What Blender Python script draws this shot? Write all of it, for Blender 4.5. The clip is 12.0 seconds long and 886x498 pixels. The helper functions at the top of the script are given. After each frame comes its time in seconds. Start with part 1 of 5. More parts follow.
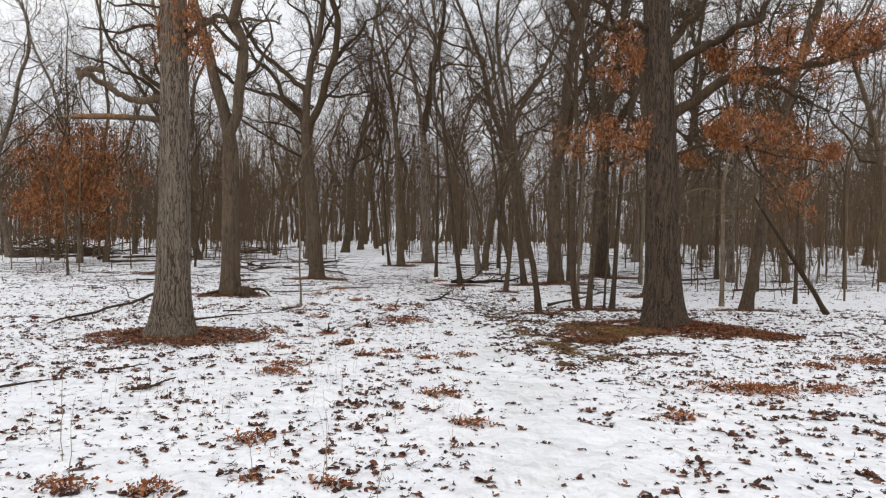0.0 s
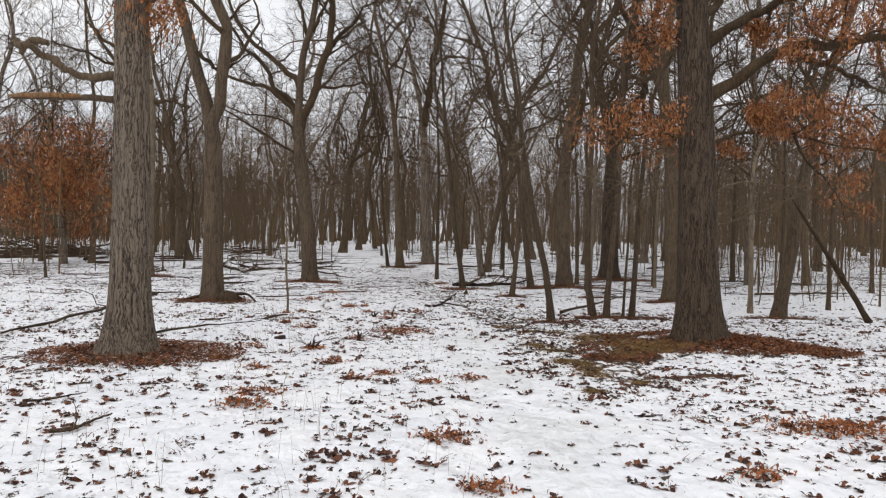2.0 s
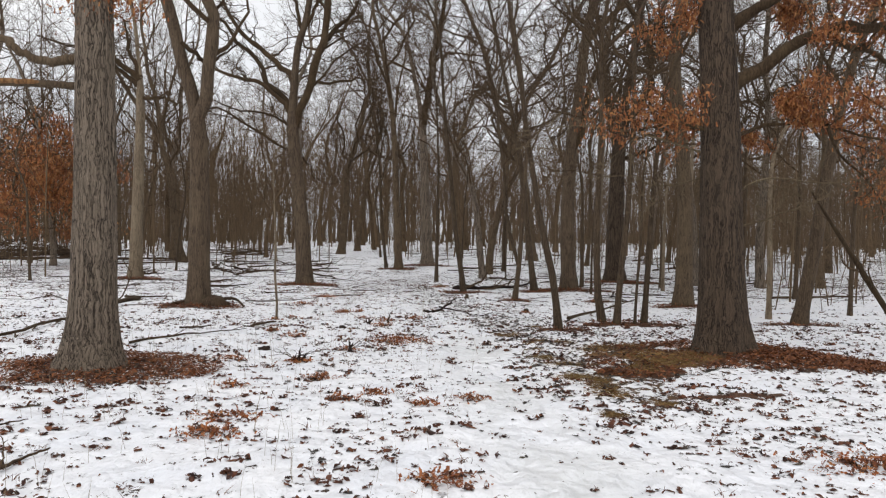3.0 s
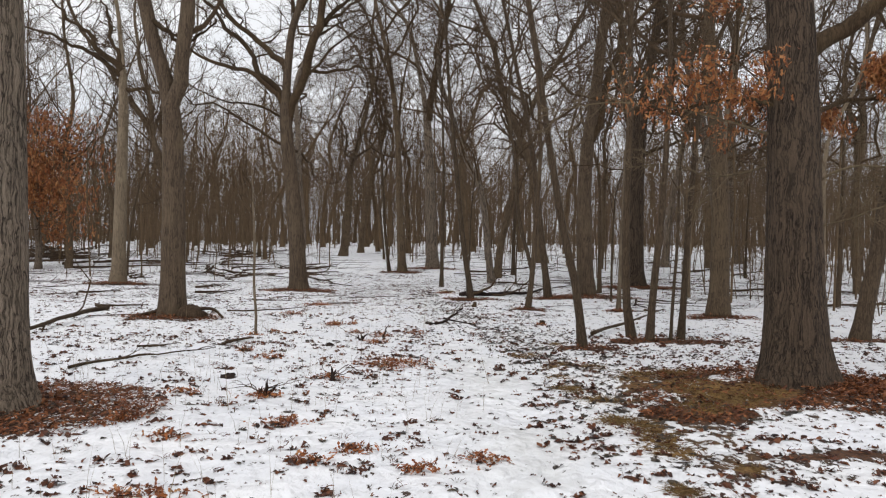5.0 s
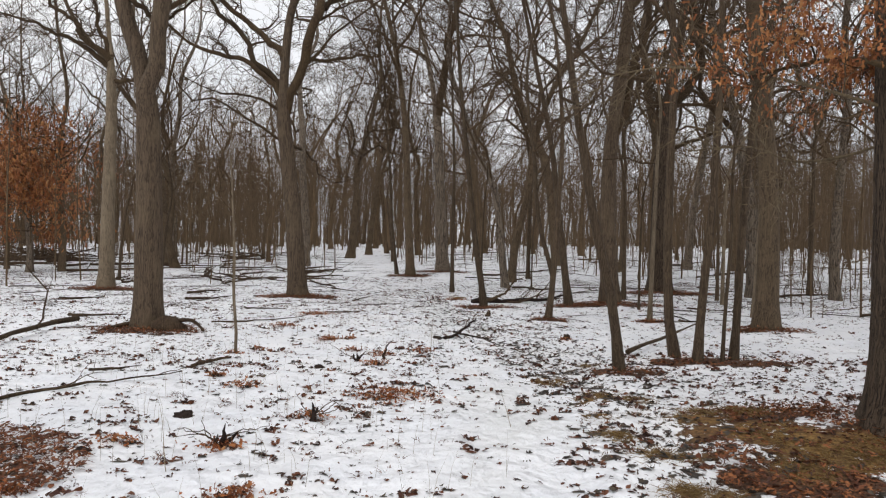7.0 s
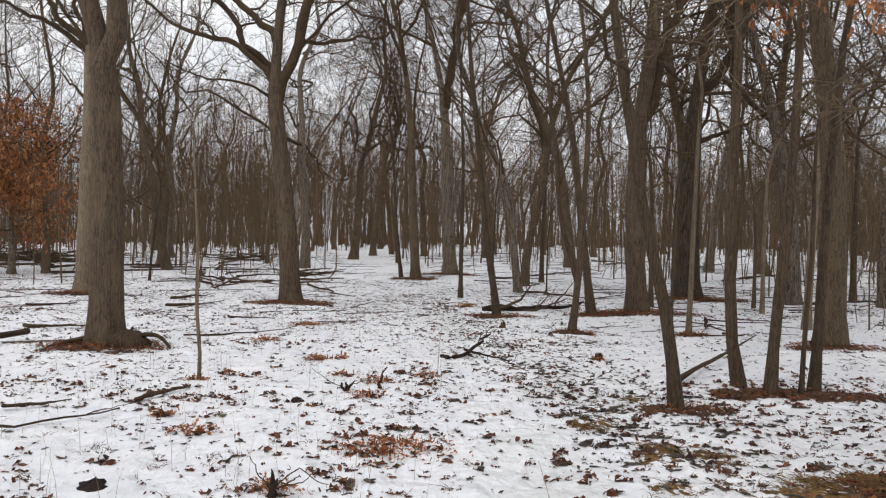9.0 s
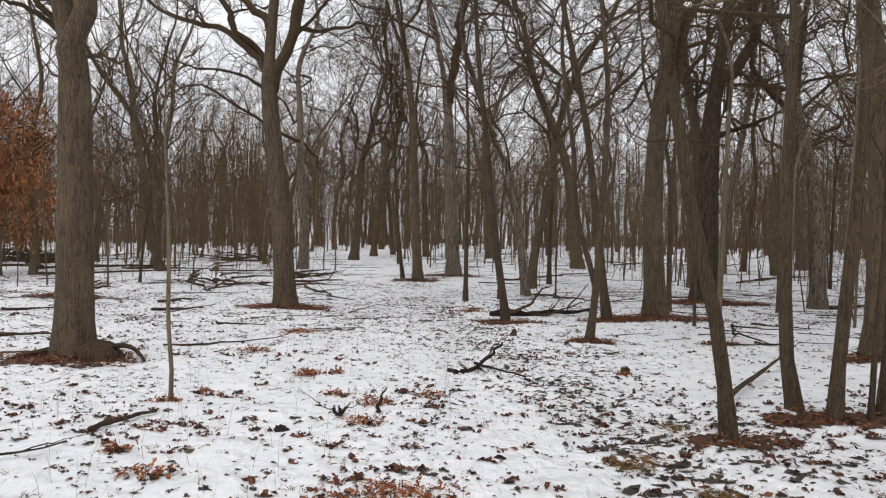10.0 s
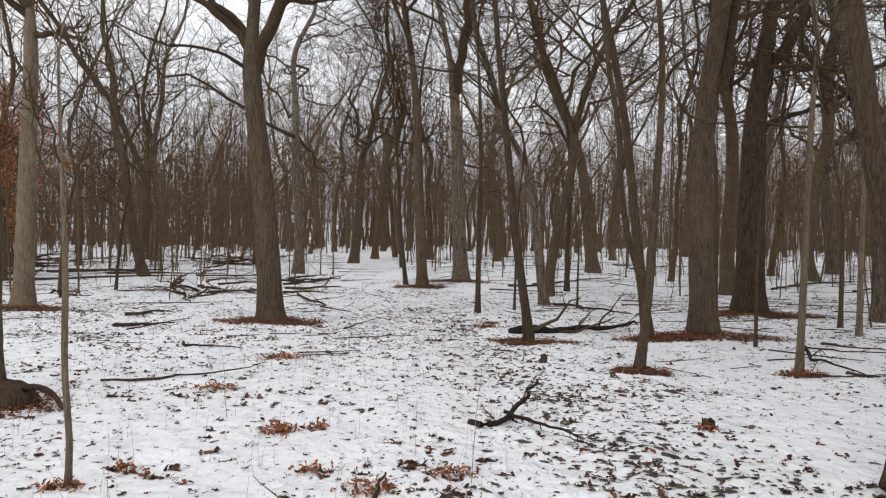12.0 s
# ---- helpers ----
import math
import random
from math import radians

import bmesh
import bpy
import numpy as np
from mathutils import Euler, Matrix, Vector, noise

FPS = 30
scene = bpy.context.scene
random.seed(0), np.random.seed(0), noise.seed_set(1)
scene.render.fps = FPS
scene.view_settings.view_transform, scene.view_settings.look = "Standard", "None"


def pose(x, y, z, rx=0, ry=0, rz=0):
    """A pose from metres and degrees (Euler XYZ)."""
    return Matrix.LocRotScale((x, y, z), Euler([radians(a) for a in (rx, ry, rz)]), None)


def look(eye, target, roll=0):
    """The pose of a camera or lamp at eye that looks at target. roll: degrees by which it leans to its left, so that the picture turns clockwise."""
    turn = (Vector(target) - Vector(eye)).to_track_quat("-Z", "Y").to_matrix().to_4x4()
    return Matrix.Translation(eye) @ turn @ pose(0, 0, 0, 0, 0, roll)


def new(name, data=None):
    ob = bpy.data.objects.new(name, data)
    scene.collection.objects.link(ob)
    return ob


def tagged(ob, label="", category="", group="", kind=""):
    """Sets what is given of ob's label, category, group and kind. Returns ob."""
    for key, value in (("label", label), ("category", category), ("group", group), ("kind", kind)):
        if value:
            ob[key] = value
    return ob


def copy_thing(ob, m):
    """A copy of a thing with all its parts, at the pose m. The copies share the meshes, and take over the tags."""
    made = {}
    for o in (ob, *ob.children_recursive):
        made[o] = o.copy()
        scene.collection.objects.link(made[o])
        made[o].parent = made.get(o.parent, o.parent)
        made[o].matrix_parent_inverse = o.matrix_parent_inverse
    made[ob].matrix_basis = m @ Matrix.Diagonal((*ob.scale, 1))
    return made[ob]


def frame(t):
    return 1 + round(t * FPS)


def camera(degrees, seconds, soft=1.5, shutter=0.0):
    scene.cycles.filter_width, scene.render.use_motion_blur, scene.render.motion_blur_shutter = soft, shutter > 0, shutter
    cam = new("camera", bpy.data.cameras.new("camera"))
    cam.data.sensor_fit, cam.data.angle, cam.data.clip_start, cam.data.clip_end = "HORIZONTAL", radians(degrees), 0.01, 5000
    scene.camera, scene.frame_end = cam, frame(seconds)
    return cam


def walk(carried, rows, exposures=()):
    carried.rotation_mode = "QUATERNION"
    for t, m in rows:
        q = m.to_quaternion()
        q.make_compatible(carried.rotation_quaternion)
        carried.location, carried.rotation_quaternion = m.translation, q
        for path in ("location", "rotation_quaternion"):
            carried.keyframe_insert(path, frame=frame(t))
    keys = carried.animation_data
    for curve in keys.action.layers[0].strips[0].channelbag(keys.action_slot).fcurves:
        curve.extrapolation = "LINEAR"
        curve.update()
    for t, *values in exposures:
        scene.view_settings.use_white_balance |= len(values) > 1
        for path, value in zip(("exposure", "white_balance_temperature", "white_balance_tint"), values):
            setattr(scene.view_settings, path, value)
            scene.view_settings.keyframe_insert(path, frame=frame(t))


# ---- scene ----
cam = camera(69.5, 12.0, soft=1.2)
# seconds, x, y, z, yaw, pitch, roll
ROWS = [
    (0.0, 0.036, -0.026, 1.589, 0.1, -0.96, -0.84),
    (0.5, 0.023, 0.28, 1.594, 0.09, -0.98, -0.88),
    (1.0, 0.007, 0.604, 1.599, 0.08, -1.0, -0.85),
    (1.5, 0.002, 0.97, 1.597, 0.09, -0.99, -0.87),
    (2.0, -0.001, 1.34, 1.598, 0.11, -0.98, -0.86),
    (2.5, 0.006, 1.749, 1.603, 0.12, -0.94, -0.86),
    (3.0, 0.016, 2.162, 1.611, 0.14, -0.91, -0.84),
    (5.0, 0.054, 3.81, 1.639, 0.76, -0.83, -0.81),
    (5.5, 0.063, 4.202, 1.638, 1.14, -0.81, -0.79),
    (6.0, 0.062, 4.561, 1.642, 1.37, -0.78, -0.8),
    (6.5, 0.05, 4.946, 1.647, 1.56, -0.75, -0.79),
    (7.0, 0.043, 5.333, 1.663, 1.73, -0.75, -0.78),
    (9.0, -0.046, 7.02, 1.674, 2.31, -0.73, -0.87),
    (9.5, -0.099, 7.524, 1.675, 2.38, -0.73, -0.89),
    (10.0, -0.161, 8.009, 1.673, 2.43, -0.72, -0.88),
    (10.5, -0.266, 8.514, 1.703, 2.5, -0.68, -0.86),
    (11.0, -0.318, 8.976, 1.699, 2.54, -0.67, -0.86),
    (11.5, -0.357, 9.502, 1.718, 2.59, -0.66, -0.9),
    (12.0, -0.414, 10.092, 1.73, 2.63, -0.64, -0.85),
]
walk(cam, [(t, pose(x, y, z, 90 + pitch, roll, yaw)) for t, x, y, z, yaw, pitch, roll in ROWS],
     [(0.0, 0.08, 6500, 11.5), (3.0, 0.08, 6500, 11.5), (7.0, 0.1, 6500, 11.5), (12.0, 0.15, 6500, 11.5)])

# ---- light ----
world = bpy.data.worlds.new("overcast_sky")
scene.world = world
world.use_nodes = True
wn, wl = world.node_tree.nodes, world.node_tree.links
wn.clear()
w_out = wn.new("ShaderNodeOutputWorld")
w_bg = wn.new("ShaderNodeBackground")
w_sky = wn.new("ShaderNodeTexSky")
w_sky.sky_type, w_sky.sun_disc = "NISHITA", False
w_sky.sun_elevation, w_sky.sun_rotation = radians(67), radians(203)
w_sky.air_density, w_sky.dust_density, w_sky.ozone_density = 1.0, 4.0, 1.0
w_sat = wn.new("ShaderNodeHueSaturation")
w_sat.inputs["Saturation"].default_value = 0.22
w_cloud = wn.new("ShaderNodeTexNoise")
w_cloud.inputs["Scale"].default_value, w_cloud.inputs["Detail"].default_value = 2.6, 5
w_co = wn.new("ShaderNodeTexCoord")
w_map = wn.new("ShaderNodeMapping")
w_map.inputs["Scale"].default_value = (1, 1, 3)
w_ramp = wn.new("ShaderNodeValToRGB")
w_ramp.color_ramp.elements[0].position, w_ramp.color_ramp.elements[0].color = 0.3, (8.3, 8.7, 9.2, 1)
w_ramp.color_ramp.elements[1].position, w_ramp.color_ramp.elements[1].color = 0.7, (10.7, 10.8, 10.9, 1)
w_mix = wn.new("ShaderNodeMix")
w_mix.data_type = "RGBA"
w_mix.inputs["Factor"].default_value = 0.75
wl.new(w_sky.outputs[0], w_sat.inputs["Color"])
wl.new(w_co.outputs["Generated"], w_map.inputs[0])
wl.new(w_map.outputs[0], w_cloud.inputs["Vector"])
wl.new(w_cloud.outputs[0], w_ramp.inputs[0])
wl.new(w_sat.outputs[0], w_mix.inputs["A"])
wl.new(w_ramp.outputs[0], w_mix.inputs["B"])
wl.new(w_mix.outputs["Result"], w_bg.inputs[0])
w_bg.inputs[1].default_value = 0.107
wl.new(w_bg.outputs[0], w_out.inputs[0])

sun = new("sun", bpy.data.lights.new("sun", "SUN"))
sun.data.energy, sun.data.angle, sun.data.color = 0.85, radians(50), (1.0, 0.97, 0.92)
sun.matrix_world = look((-3, 1, 18), (0, 8, 0))


# ---- noise over the plan ----
def lattice(ix, iy, seed):
    n = (ix.astype(np.int64) * 374761393 + iy.astype(np.int64) * 668265263 + seed * 982451653) & 0x7FFFFFFF
    n = ((n ^ (n >> 13)) * 1274126177) & 0x7FFFFFFF
    return ((n ^ (n >> 16)) & 0xFFFF) / 65535.0


def value_noise(x, y, seed=0):
    x, y = np.asarray(x, float), np.asarray(y, float)
    ix, iy = np.floor(x), np.floor(y)
    fx, fy = x - ix, y - iy
    fx, fy = fx * fx * (3 - 2 * fx), fy * fy * (3 - 2 * fy)
    a, b = lattice(ix, iy, seed), lattice(ix + 1, iy, seed)
    c, d = lattice(ix, iy + 1, seed), lattice(ix + 1, iy + 1, seed)
    return (a * (1 - fx) + b * fx) * (1 - fy) + (c * (1 - fx) + d * fx) * fy


def fbm(x, y, seed=0, octaves=4):
    total, gain, size = 0.0, 0.5, 1.0
    for k in range(octaves):
        total = total + gain * value_noise(np.asarray(x) * size, np.asarray(y) * size, seed + 17 * k)
        gain, size = gain * 0.5, size * 2.03
    return total / (1 - 0.5 ** octaves)


def smooth(a, b, v):
    t = np.clip((v - a) / (b - a), 0, 1)
    return t * t * (3 - 2 * t)


# ---- the lie of the land ----
# x, y, height and radius of the swell at a tree's foot
SWELLS = [(-3.98, 9.41, 0.09, 1.0), (3.85, 10.6, 0.22, 1.5), (-5.44, 16.33, 0.06, 0.9), (-4.55, 23.15, 0.06, 0.9),
          (-10.7, 24.3, 0.07, 0.9), (3.6, 14.2, 0.05, 1.2), (2.13, 13.5, 0.04, 0.5), (4.0, 22.4, 0.08, 1.2),
          (6.4, 26.1, 0.08, 1.3), (5.74, 17.43, 0.07, 0.9), (1.87, 18.86, 0.04, 0.4), (-0.8, 33.8, 0.08, 1.2)]

RISE_AT = [0, 24, 28, 33, 40, 50, 62, 80, 120, 400]
RISE_TO = [0, 0, 0.03, 0.17, 0.36, 0.62, 0.9, 1.12, 1.25, 1.25]


def land(x, y):
    x, y = np.asarray(x, float), np.asarray(y, float)
    z = 0.02 + 0.07 * (fbm(x / 7, y / 7, 3, 3) - 0.5) + 0.035 * (fbm(x / 1.6, y / 1.6, 5, 3) - 0.5)
    # level near by, then a long gentle rise
    z = z + np.interp(np.hypot(0.6 * x, np.maximum(y, 0)), RISE_AT, RISE_TO) * (1 - 0.3 * smooth(9, 24, -x))
    for sx, sy, h, r in SWELLS:
        z = z + h * np.exp(-((x - sx) ** 2 + (y - sy) ** 2) / r ** 2)
    return z


def at_ground(x, y):
    return float(land(np.array([x]), np.array([y]))[0])


# ---- materials ----
def nodes_of(name, rough=0.85):
    m = bpy.data.materials.new(name)
    m.use_nodes = True
    nt = m.node_tree
    b = nt.nodes["Principled BSDF"]
    b.inputs["Roughness"].default_value = rough
    b.inputs["Specular IOR Level"].default_value = 0.25
    return m, nt, b


def noise_node(nt, vector, scale, detail=4, rough=0.55, distortion=0.0):
    n = nt.nodes.new("ShaderNodeTexNoise")
    n.inputs["Scale"].default_value, n.inputs["Detail"].default_value = scale, detail
    n.inputs["Roughness"].default_value, n.inputs["Distortion"].default_value = rough, distortion
    if vector is not None:
        nt.links.new(vector, n.inputs["Vector"])
    return n.outputs[0]


def ramp(nt, value, stops):
    r = nt.nodes.new("ShaderNodeValToRGB")
    while len(r.color_ramp.elements) < len(stops):
        r.color_ramp.elements.new(0.5)
    for e, (p, c) in zip(r.color_ramp.elements, stops):
        e.position, e.color = p, (*c, 1) if len(c) == 3 else c
    nt.links.new(value, r.inputs[0])
    return r.outputs[0]


def mix(nt, fac, a, b, mode="MIX"):
    n = nt.nodes.new("ShaderNodeMix")
    n.data_type, n.blend_type = "RGBA", mode
    for key, v in (("Factor", fac), ("A", a), ("B", b)):
        if isinstance(v, (int, float)):
            n.inputs[key].default_value = v
        elif isinstance(v, tuple):
            n.inputs[key].default_value = (*v, 1)
        else:
            nt.links.new(v, n.inputs[key])
    return n.outputs["Result"]


def calc(nt, op, a, b=None, c=None):
    n = nt.nodes.new("ShaderNodeMath")
    n.operation = op
    for i, v in enumerate((a, b, c)):
        if v is None:
            continue
        if isinstance(v, (int, float)):
            n.inputs[i].default_value = v
        else:
            nt.links.new(v, n.inputs[i])
    return n.outputs[0]


def relief(nt, b, height, strength, distance):
    n = nt.nodes.new("ShaderNodeBump")
    n.inputs["Strength"].default_value, n.inputs["Distance"].default_value = strength, distance
    nt.links.new(height, n.inputs["Height"])
    nt.links.new(n.outputs[0], b.inputs["Normal"])


def object_space(nt, scale=(1, 1, 1)):
    c = nt.nodes.new("ShaderNodeTexCoord")
    m = nt.nodes.new("ShaderNodeMapping")
    m.inputs["Scale"].default_value = scale
    nt.links.new(c.outputs["Object"], m.inputs[0])
    return m.outputs[0]


def bark(name, dark, light, lichen, ridge=26.0, lichen_amount=0.35, depth=0.02):
    """Furrowed bark: plates longer than wide, furrows between with shade painted into their colour, a finer grain,
    blotches of lichen.
    """
    m, nt, b = nodes_of(name, 0.9)
    dark, light, lichen = ((c[0] * 1.04, c[1], c[2] * 0.97) for c in (dark, light, lichen))
    dark, light = tuple(dark), tuple(light)
    # shade put into the furrows' colour: old bark deeply furrowed, young bark almost smooth
    furrow_shade = 0.14 if depth >= 0.02 else 0.26
    even = object_space(nt)
    wave = nt.nodes.new("ShaderNodeTexNoise")
    wave.inputs["Scale"].default_value, wave.inputs["Detail"].default_value = 5.0, 2
    nt.links.new(even, wave.inputs["Vector"])
    push = nt.nodes.new("ShaderNodeVectorMath")
    push.operation = "MULTIPLY_ADD"
    push.inputs[1].default_value = (0.09, 0.09, 0.5)
    nt.links.new(wave.outputs["Color"], push.inputs[0])
    nt.links.new(even, push.inputs[2])
    long_way = nt.nodes.new("ShaderNodeMapping")
    long_way.inputs["Scale"].default_value = (1, 1, 0.045)
    nt.links.new(push.outputs[0], long_way.inputs[0])
    # furrows run where two noises cross their middle value, so they wander, split and meet again
    wide = calc(nt, "ABSOLUTE", calc(nt, "SUBTRACT", noise_node(nt, long_way.outputs[0], ridge * 0.7, 2, 0.5), 0.5))
    narrow = calc(nt, "ABSOLUTE", calc(nt, "SUBTRACT", noise_node(nt, long_way.outputs[0], ridge * 1.7, 2, 0.5), 0.5))
    furrow = noise_node(nt, long_way.outputs[0], ridge * 0.8, 5, 0.65, 0.4)
    grain = noise_node(nt, object_space(nt, (1, 1, 0.5)), ridge * 4, 3, 0.6)
    blotch = noise_node(nt, even, 2.6, 5, 0.6)
    info = nt.nodes.new("ShaderNodeObjectInfo")
    deep = ramp(nt, wide, [(0.0, (furrow_shade,) * 3), (0.05, (0.62,) * 3), (0.17, (1.1,) * 3)])
    shallow = ramp(nt, narrow, [(0.0, (0.35 + furrow_shade,) * 3), (0.12, (1.0,) * 3)])
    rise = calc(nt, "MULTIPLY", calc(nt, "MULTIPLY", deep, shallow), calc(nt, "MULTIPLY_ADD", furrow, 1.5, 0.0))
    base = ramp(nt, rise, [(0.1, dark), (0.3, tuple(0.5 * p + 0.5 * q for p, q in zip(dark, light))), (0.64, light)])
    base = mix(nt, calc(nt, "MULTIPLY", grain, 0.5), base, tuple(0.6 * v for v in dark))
    fac = ramp(nt, blotch, [(0.48, (0, 0, 0)), (0.7, (lichen_amount,) * 3)])
    base = mix(nt, fac, base, lichen)
    shade = nt.nodes.new("ShaderNodeHueSaturation")
    nt.links.new(calc(nt, "MULTIPLY_ADD", info.outputs["Random"], 0.35, 0.82), shade.inputs["Value"])
    nt.links.new(base, shade.inputs["Color"])
    nt.links.new(shade.outputs[0], b.inputs["Base Color"])
    relief(nt, b, calc(nt, "ADD", rise, calc(nt, "MULTIPLY", grain, 0.25)), 1.0, depth)
    return m


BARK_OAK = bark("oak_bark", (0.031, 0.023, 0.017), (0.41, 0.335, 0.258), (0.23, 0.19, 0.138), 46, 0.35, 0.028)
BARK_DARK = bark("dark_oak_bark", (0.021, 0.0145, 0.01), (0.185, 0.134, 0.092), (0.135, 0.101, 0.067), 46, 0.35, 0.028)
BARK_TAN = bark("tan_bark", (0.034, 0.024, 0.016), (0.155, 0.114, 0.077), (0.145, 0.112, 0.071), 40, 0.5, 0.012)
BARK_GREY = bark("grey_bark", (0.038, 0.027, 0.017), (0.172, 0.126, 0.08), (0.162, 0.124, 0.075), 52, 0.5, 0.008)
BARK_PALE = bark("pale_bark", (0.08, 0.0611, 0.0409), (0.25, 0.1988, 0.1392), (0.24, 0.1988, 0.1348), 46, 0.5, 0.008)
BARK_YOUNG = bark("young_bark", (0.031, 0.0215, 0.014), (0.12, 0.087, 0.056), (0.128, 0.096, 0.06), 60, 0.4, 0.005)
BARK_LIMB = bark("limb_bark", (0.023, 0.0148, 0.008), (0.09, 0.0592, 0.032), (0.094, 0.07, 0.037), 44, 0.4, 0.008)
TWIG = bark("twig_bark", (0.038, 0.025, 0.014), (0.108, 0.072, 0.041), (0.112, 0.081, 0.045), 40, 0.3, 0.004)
TWIG_PALE = bark("pale_twig", (0.085, 0.064, 0.039), (0.19, 0.148, 0.091), (0.18, 0.148, 0.088), 40, 0.3, 0.004)
FAR_BARK = bark("far_bark", (0.07, 0.048, 0.028), (0.175, 0.122, 0.072), (0.165, 0.123, 0.072), 9, 0.4, 0.01)
ROT_WOOD = bark("rotting_wood", (0.02, 0.0126, 0.0078), (0.094, 0.0601, 0.0357), (0.109, 0.0786, 0.0461), 34, 0.3, 0.012)
WET_WOOD = bark("wet_rotten_wood", (0.01, 0.006, 0.005), (0.042, 0.026, 0.02), (0.05, 0.034, 0.024), 34, 0.3, 0.014)
BARE_WOOD = bark("bare_split_wood", (0.09, 0.045, 0.02), (0.38, 0.205, 0.085), (0.26, 0.2, 0.14), 40, 0.4, 0.01)


def leaf_material(name, colours, fleck=None):
    """Dry oak leaves: each leaf its own brown, with paler veins and curled gloss."""
    m, nt, b = nodes_of(name, 0.55)
    geo = nt.nodes.new("ShaderNodeNewGeometry")
    step = 1.0 / (len(colours) - 1)
    base = ramp(nt, geo.outputs["Random Per Island"], [(i * step, c) for i, c in enumerate(colours)])
    spot = noise_node(nt, object_space(nt), 45, 3)
    base = mix(nt, calc(nt, "MULTIPLY", spot, 0.5), base, tuple(0.45 * v for v in colours[0]))
    if fleck:
        # scraps of drier leaf among the wet ones
        base = mix(nt, ramp(nt, noise_node(nt, object_space(nt), 75, 4, 0.7), [(0.56, (0, 0, 0)), (0.7, (0.7, 0.7, 0.7))]), base, fleck)
    nt.links.new(base, b.inputs["Base Color"])
    b.inputs["Transmission Weight"].default_value = 0.0
    b.inputs["Subsurface Weight"].default_value = 0.0
    relief(nt, b, spot, 0.4, 0.004)
    return m


LEAF_FALLEN = leaf_material("fallen_leaf", [(0.05, 0.028, 0.02), (0.1, 0.044, 0.026), (0.15, 0.062, 0.034), (0.21, 0.09, 0.045), (0.29, 0.15, 0.075)])
LITTER = leaf_material("wet_litter", [(0.024, 0.014, 0.012), (0.048, 0.022, 0.017), (0.1, 0.036, 0.02), (0.155, 0.054, 0.026), (0.24, 0.092, 0.042)], (0.28, 0.12, 0.053))
WET_TURF = leaf_material("wet_turf", [(0.04, 0.034, 0.031), (0.058, 0.049, 0.043), (0.08, 0.064, 0.048), (0.11, 0.083, 0.052)], (0.17, 0.125, 0.07))
LEAF_PILE = leaf_material("heaped_leaf", [(0.1, 0.036, 0.018), (0.23, 0.072, 0.027), (0.38, 0.122, 0.038), (0.44, 0.155, 0.05), (0.47, 0.235, 0.095)])
LEAF_TREE = leaf_material("hanging_leaf", [(0.14, 0.05, 0.02), (0.25, 0.088, 0.032), (0.36, 0.125, 0.04), (0.45, 0.185, 0.06), (0.49, 0.25, 0.1)])
LEAF_RING = leaf_material("banked_leaf", [(0.06, 0.024, 0.014), (0.14, 0.048, 0.021), (0.25, 0.084, 0.031), (0.36, 0.135, 0.046), (0.16, 0.062, 0.027)])
GRASS_DRY = leaf_material("dry_grass", [(0.14, 0.08, 0.03), (0.25, 0.155, 0.055), (0.35, 0.235, 0.09), (0.13, 0.065, 0.03)])
STALK = leaf_material("dry_stalk", [(0.2, 0.16, 0.1), (0.36, 0.29, 0.19), (0.27, 0.2, 0.12)])


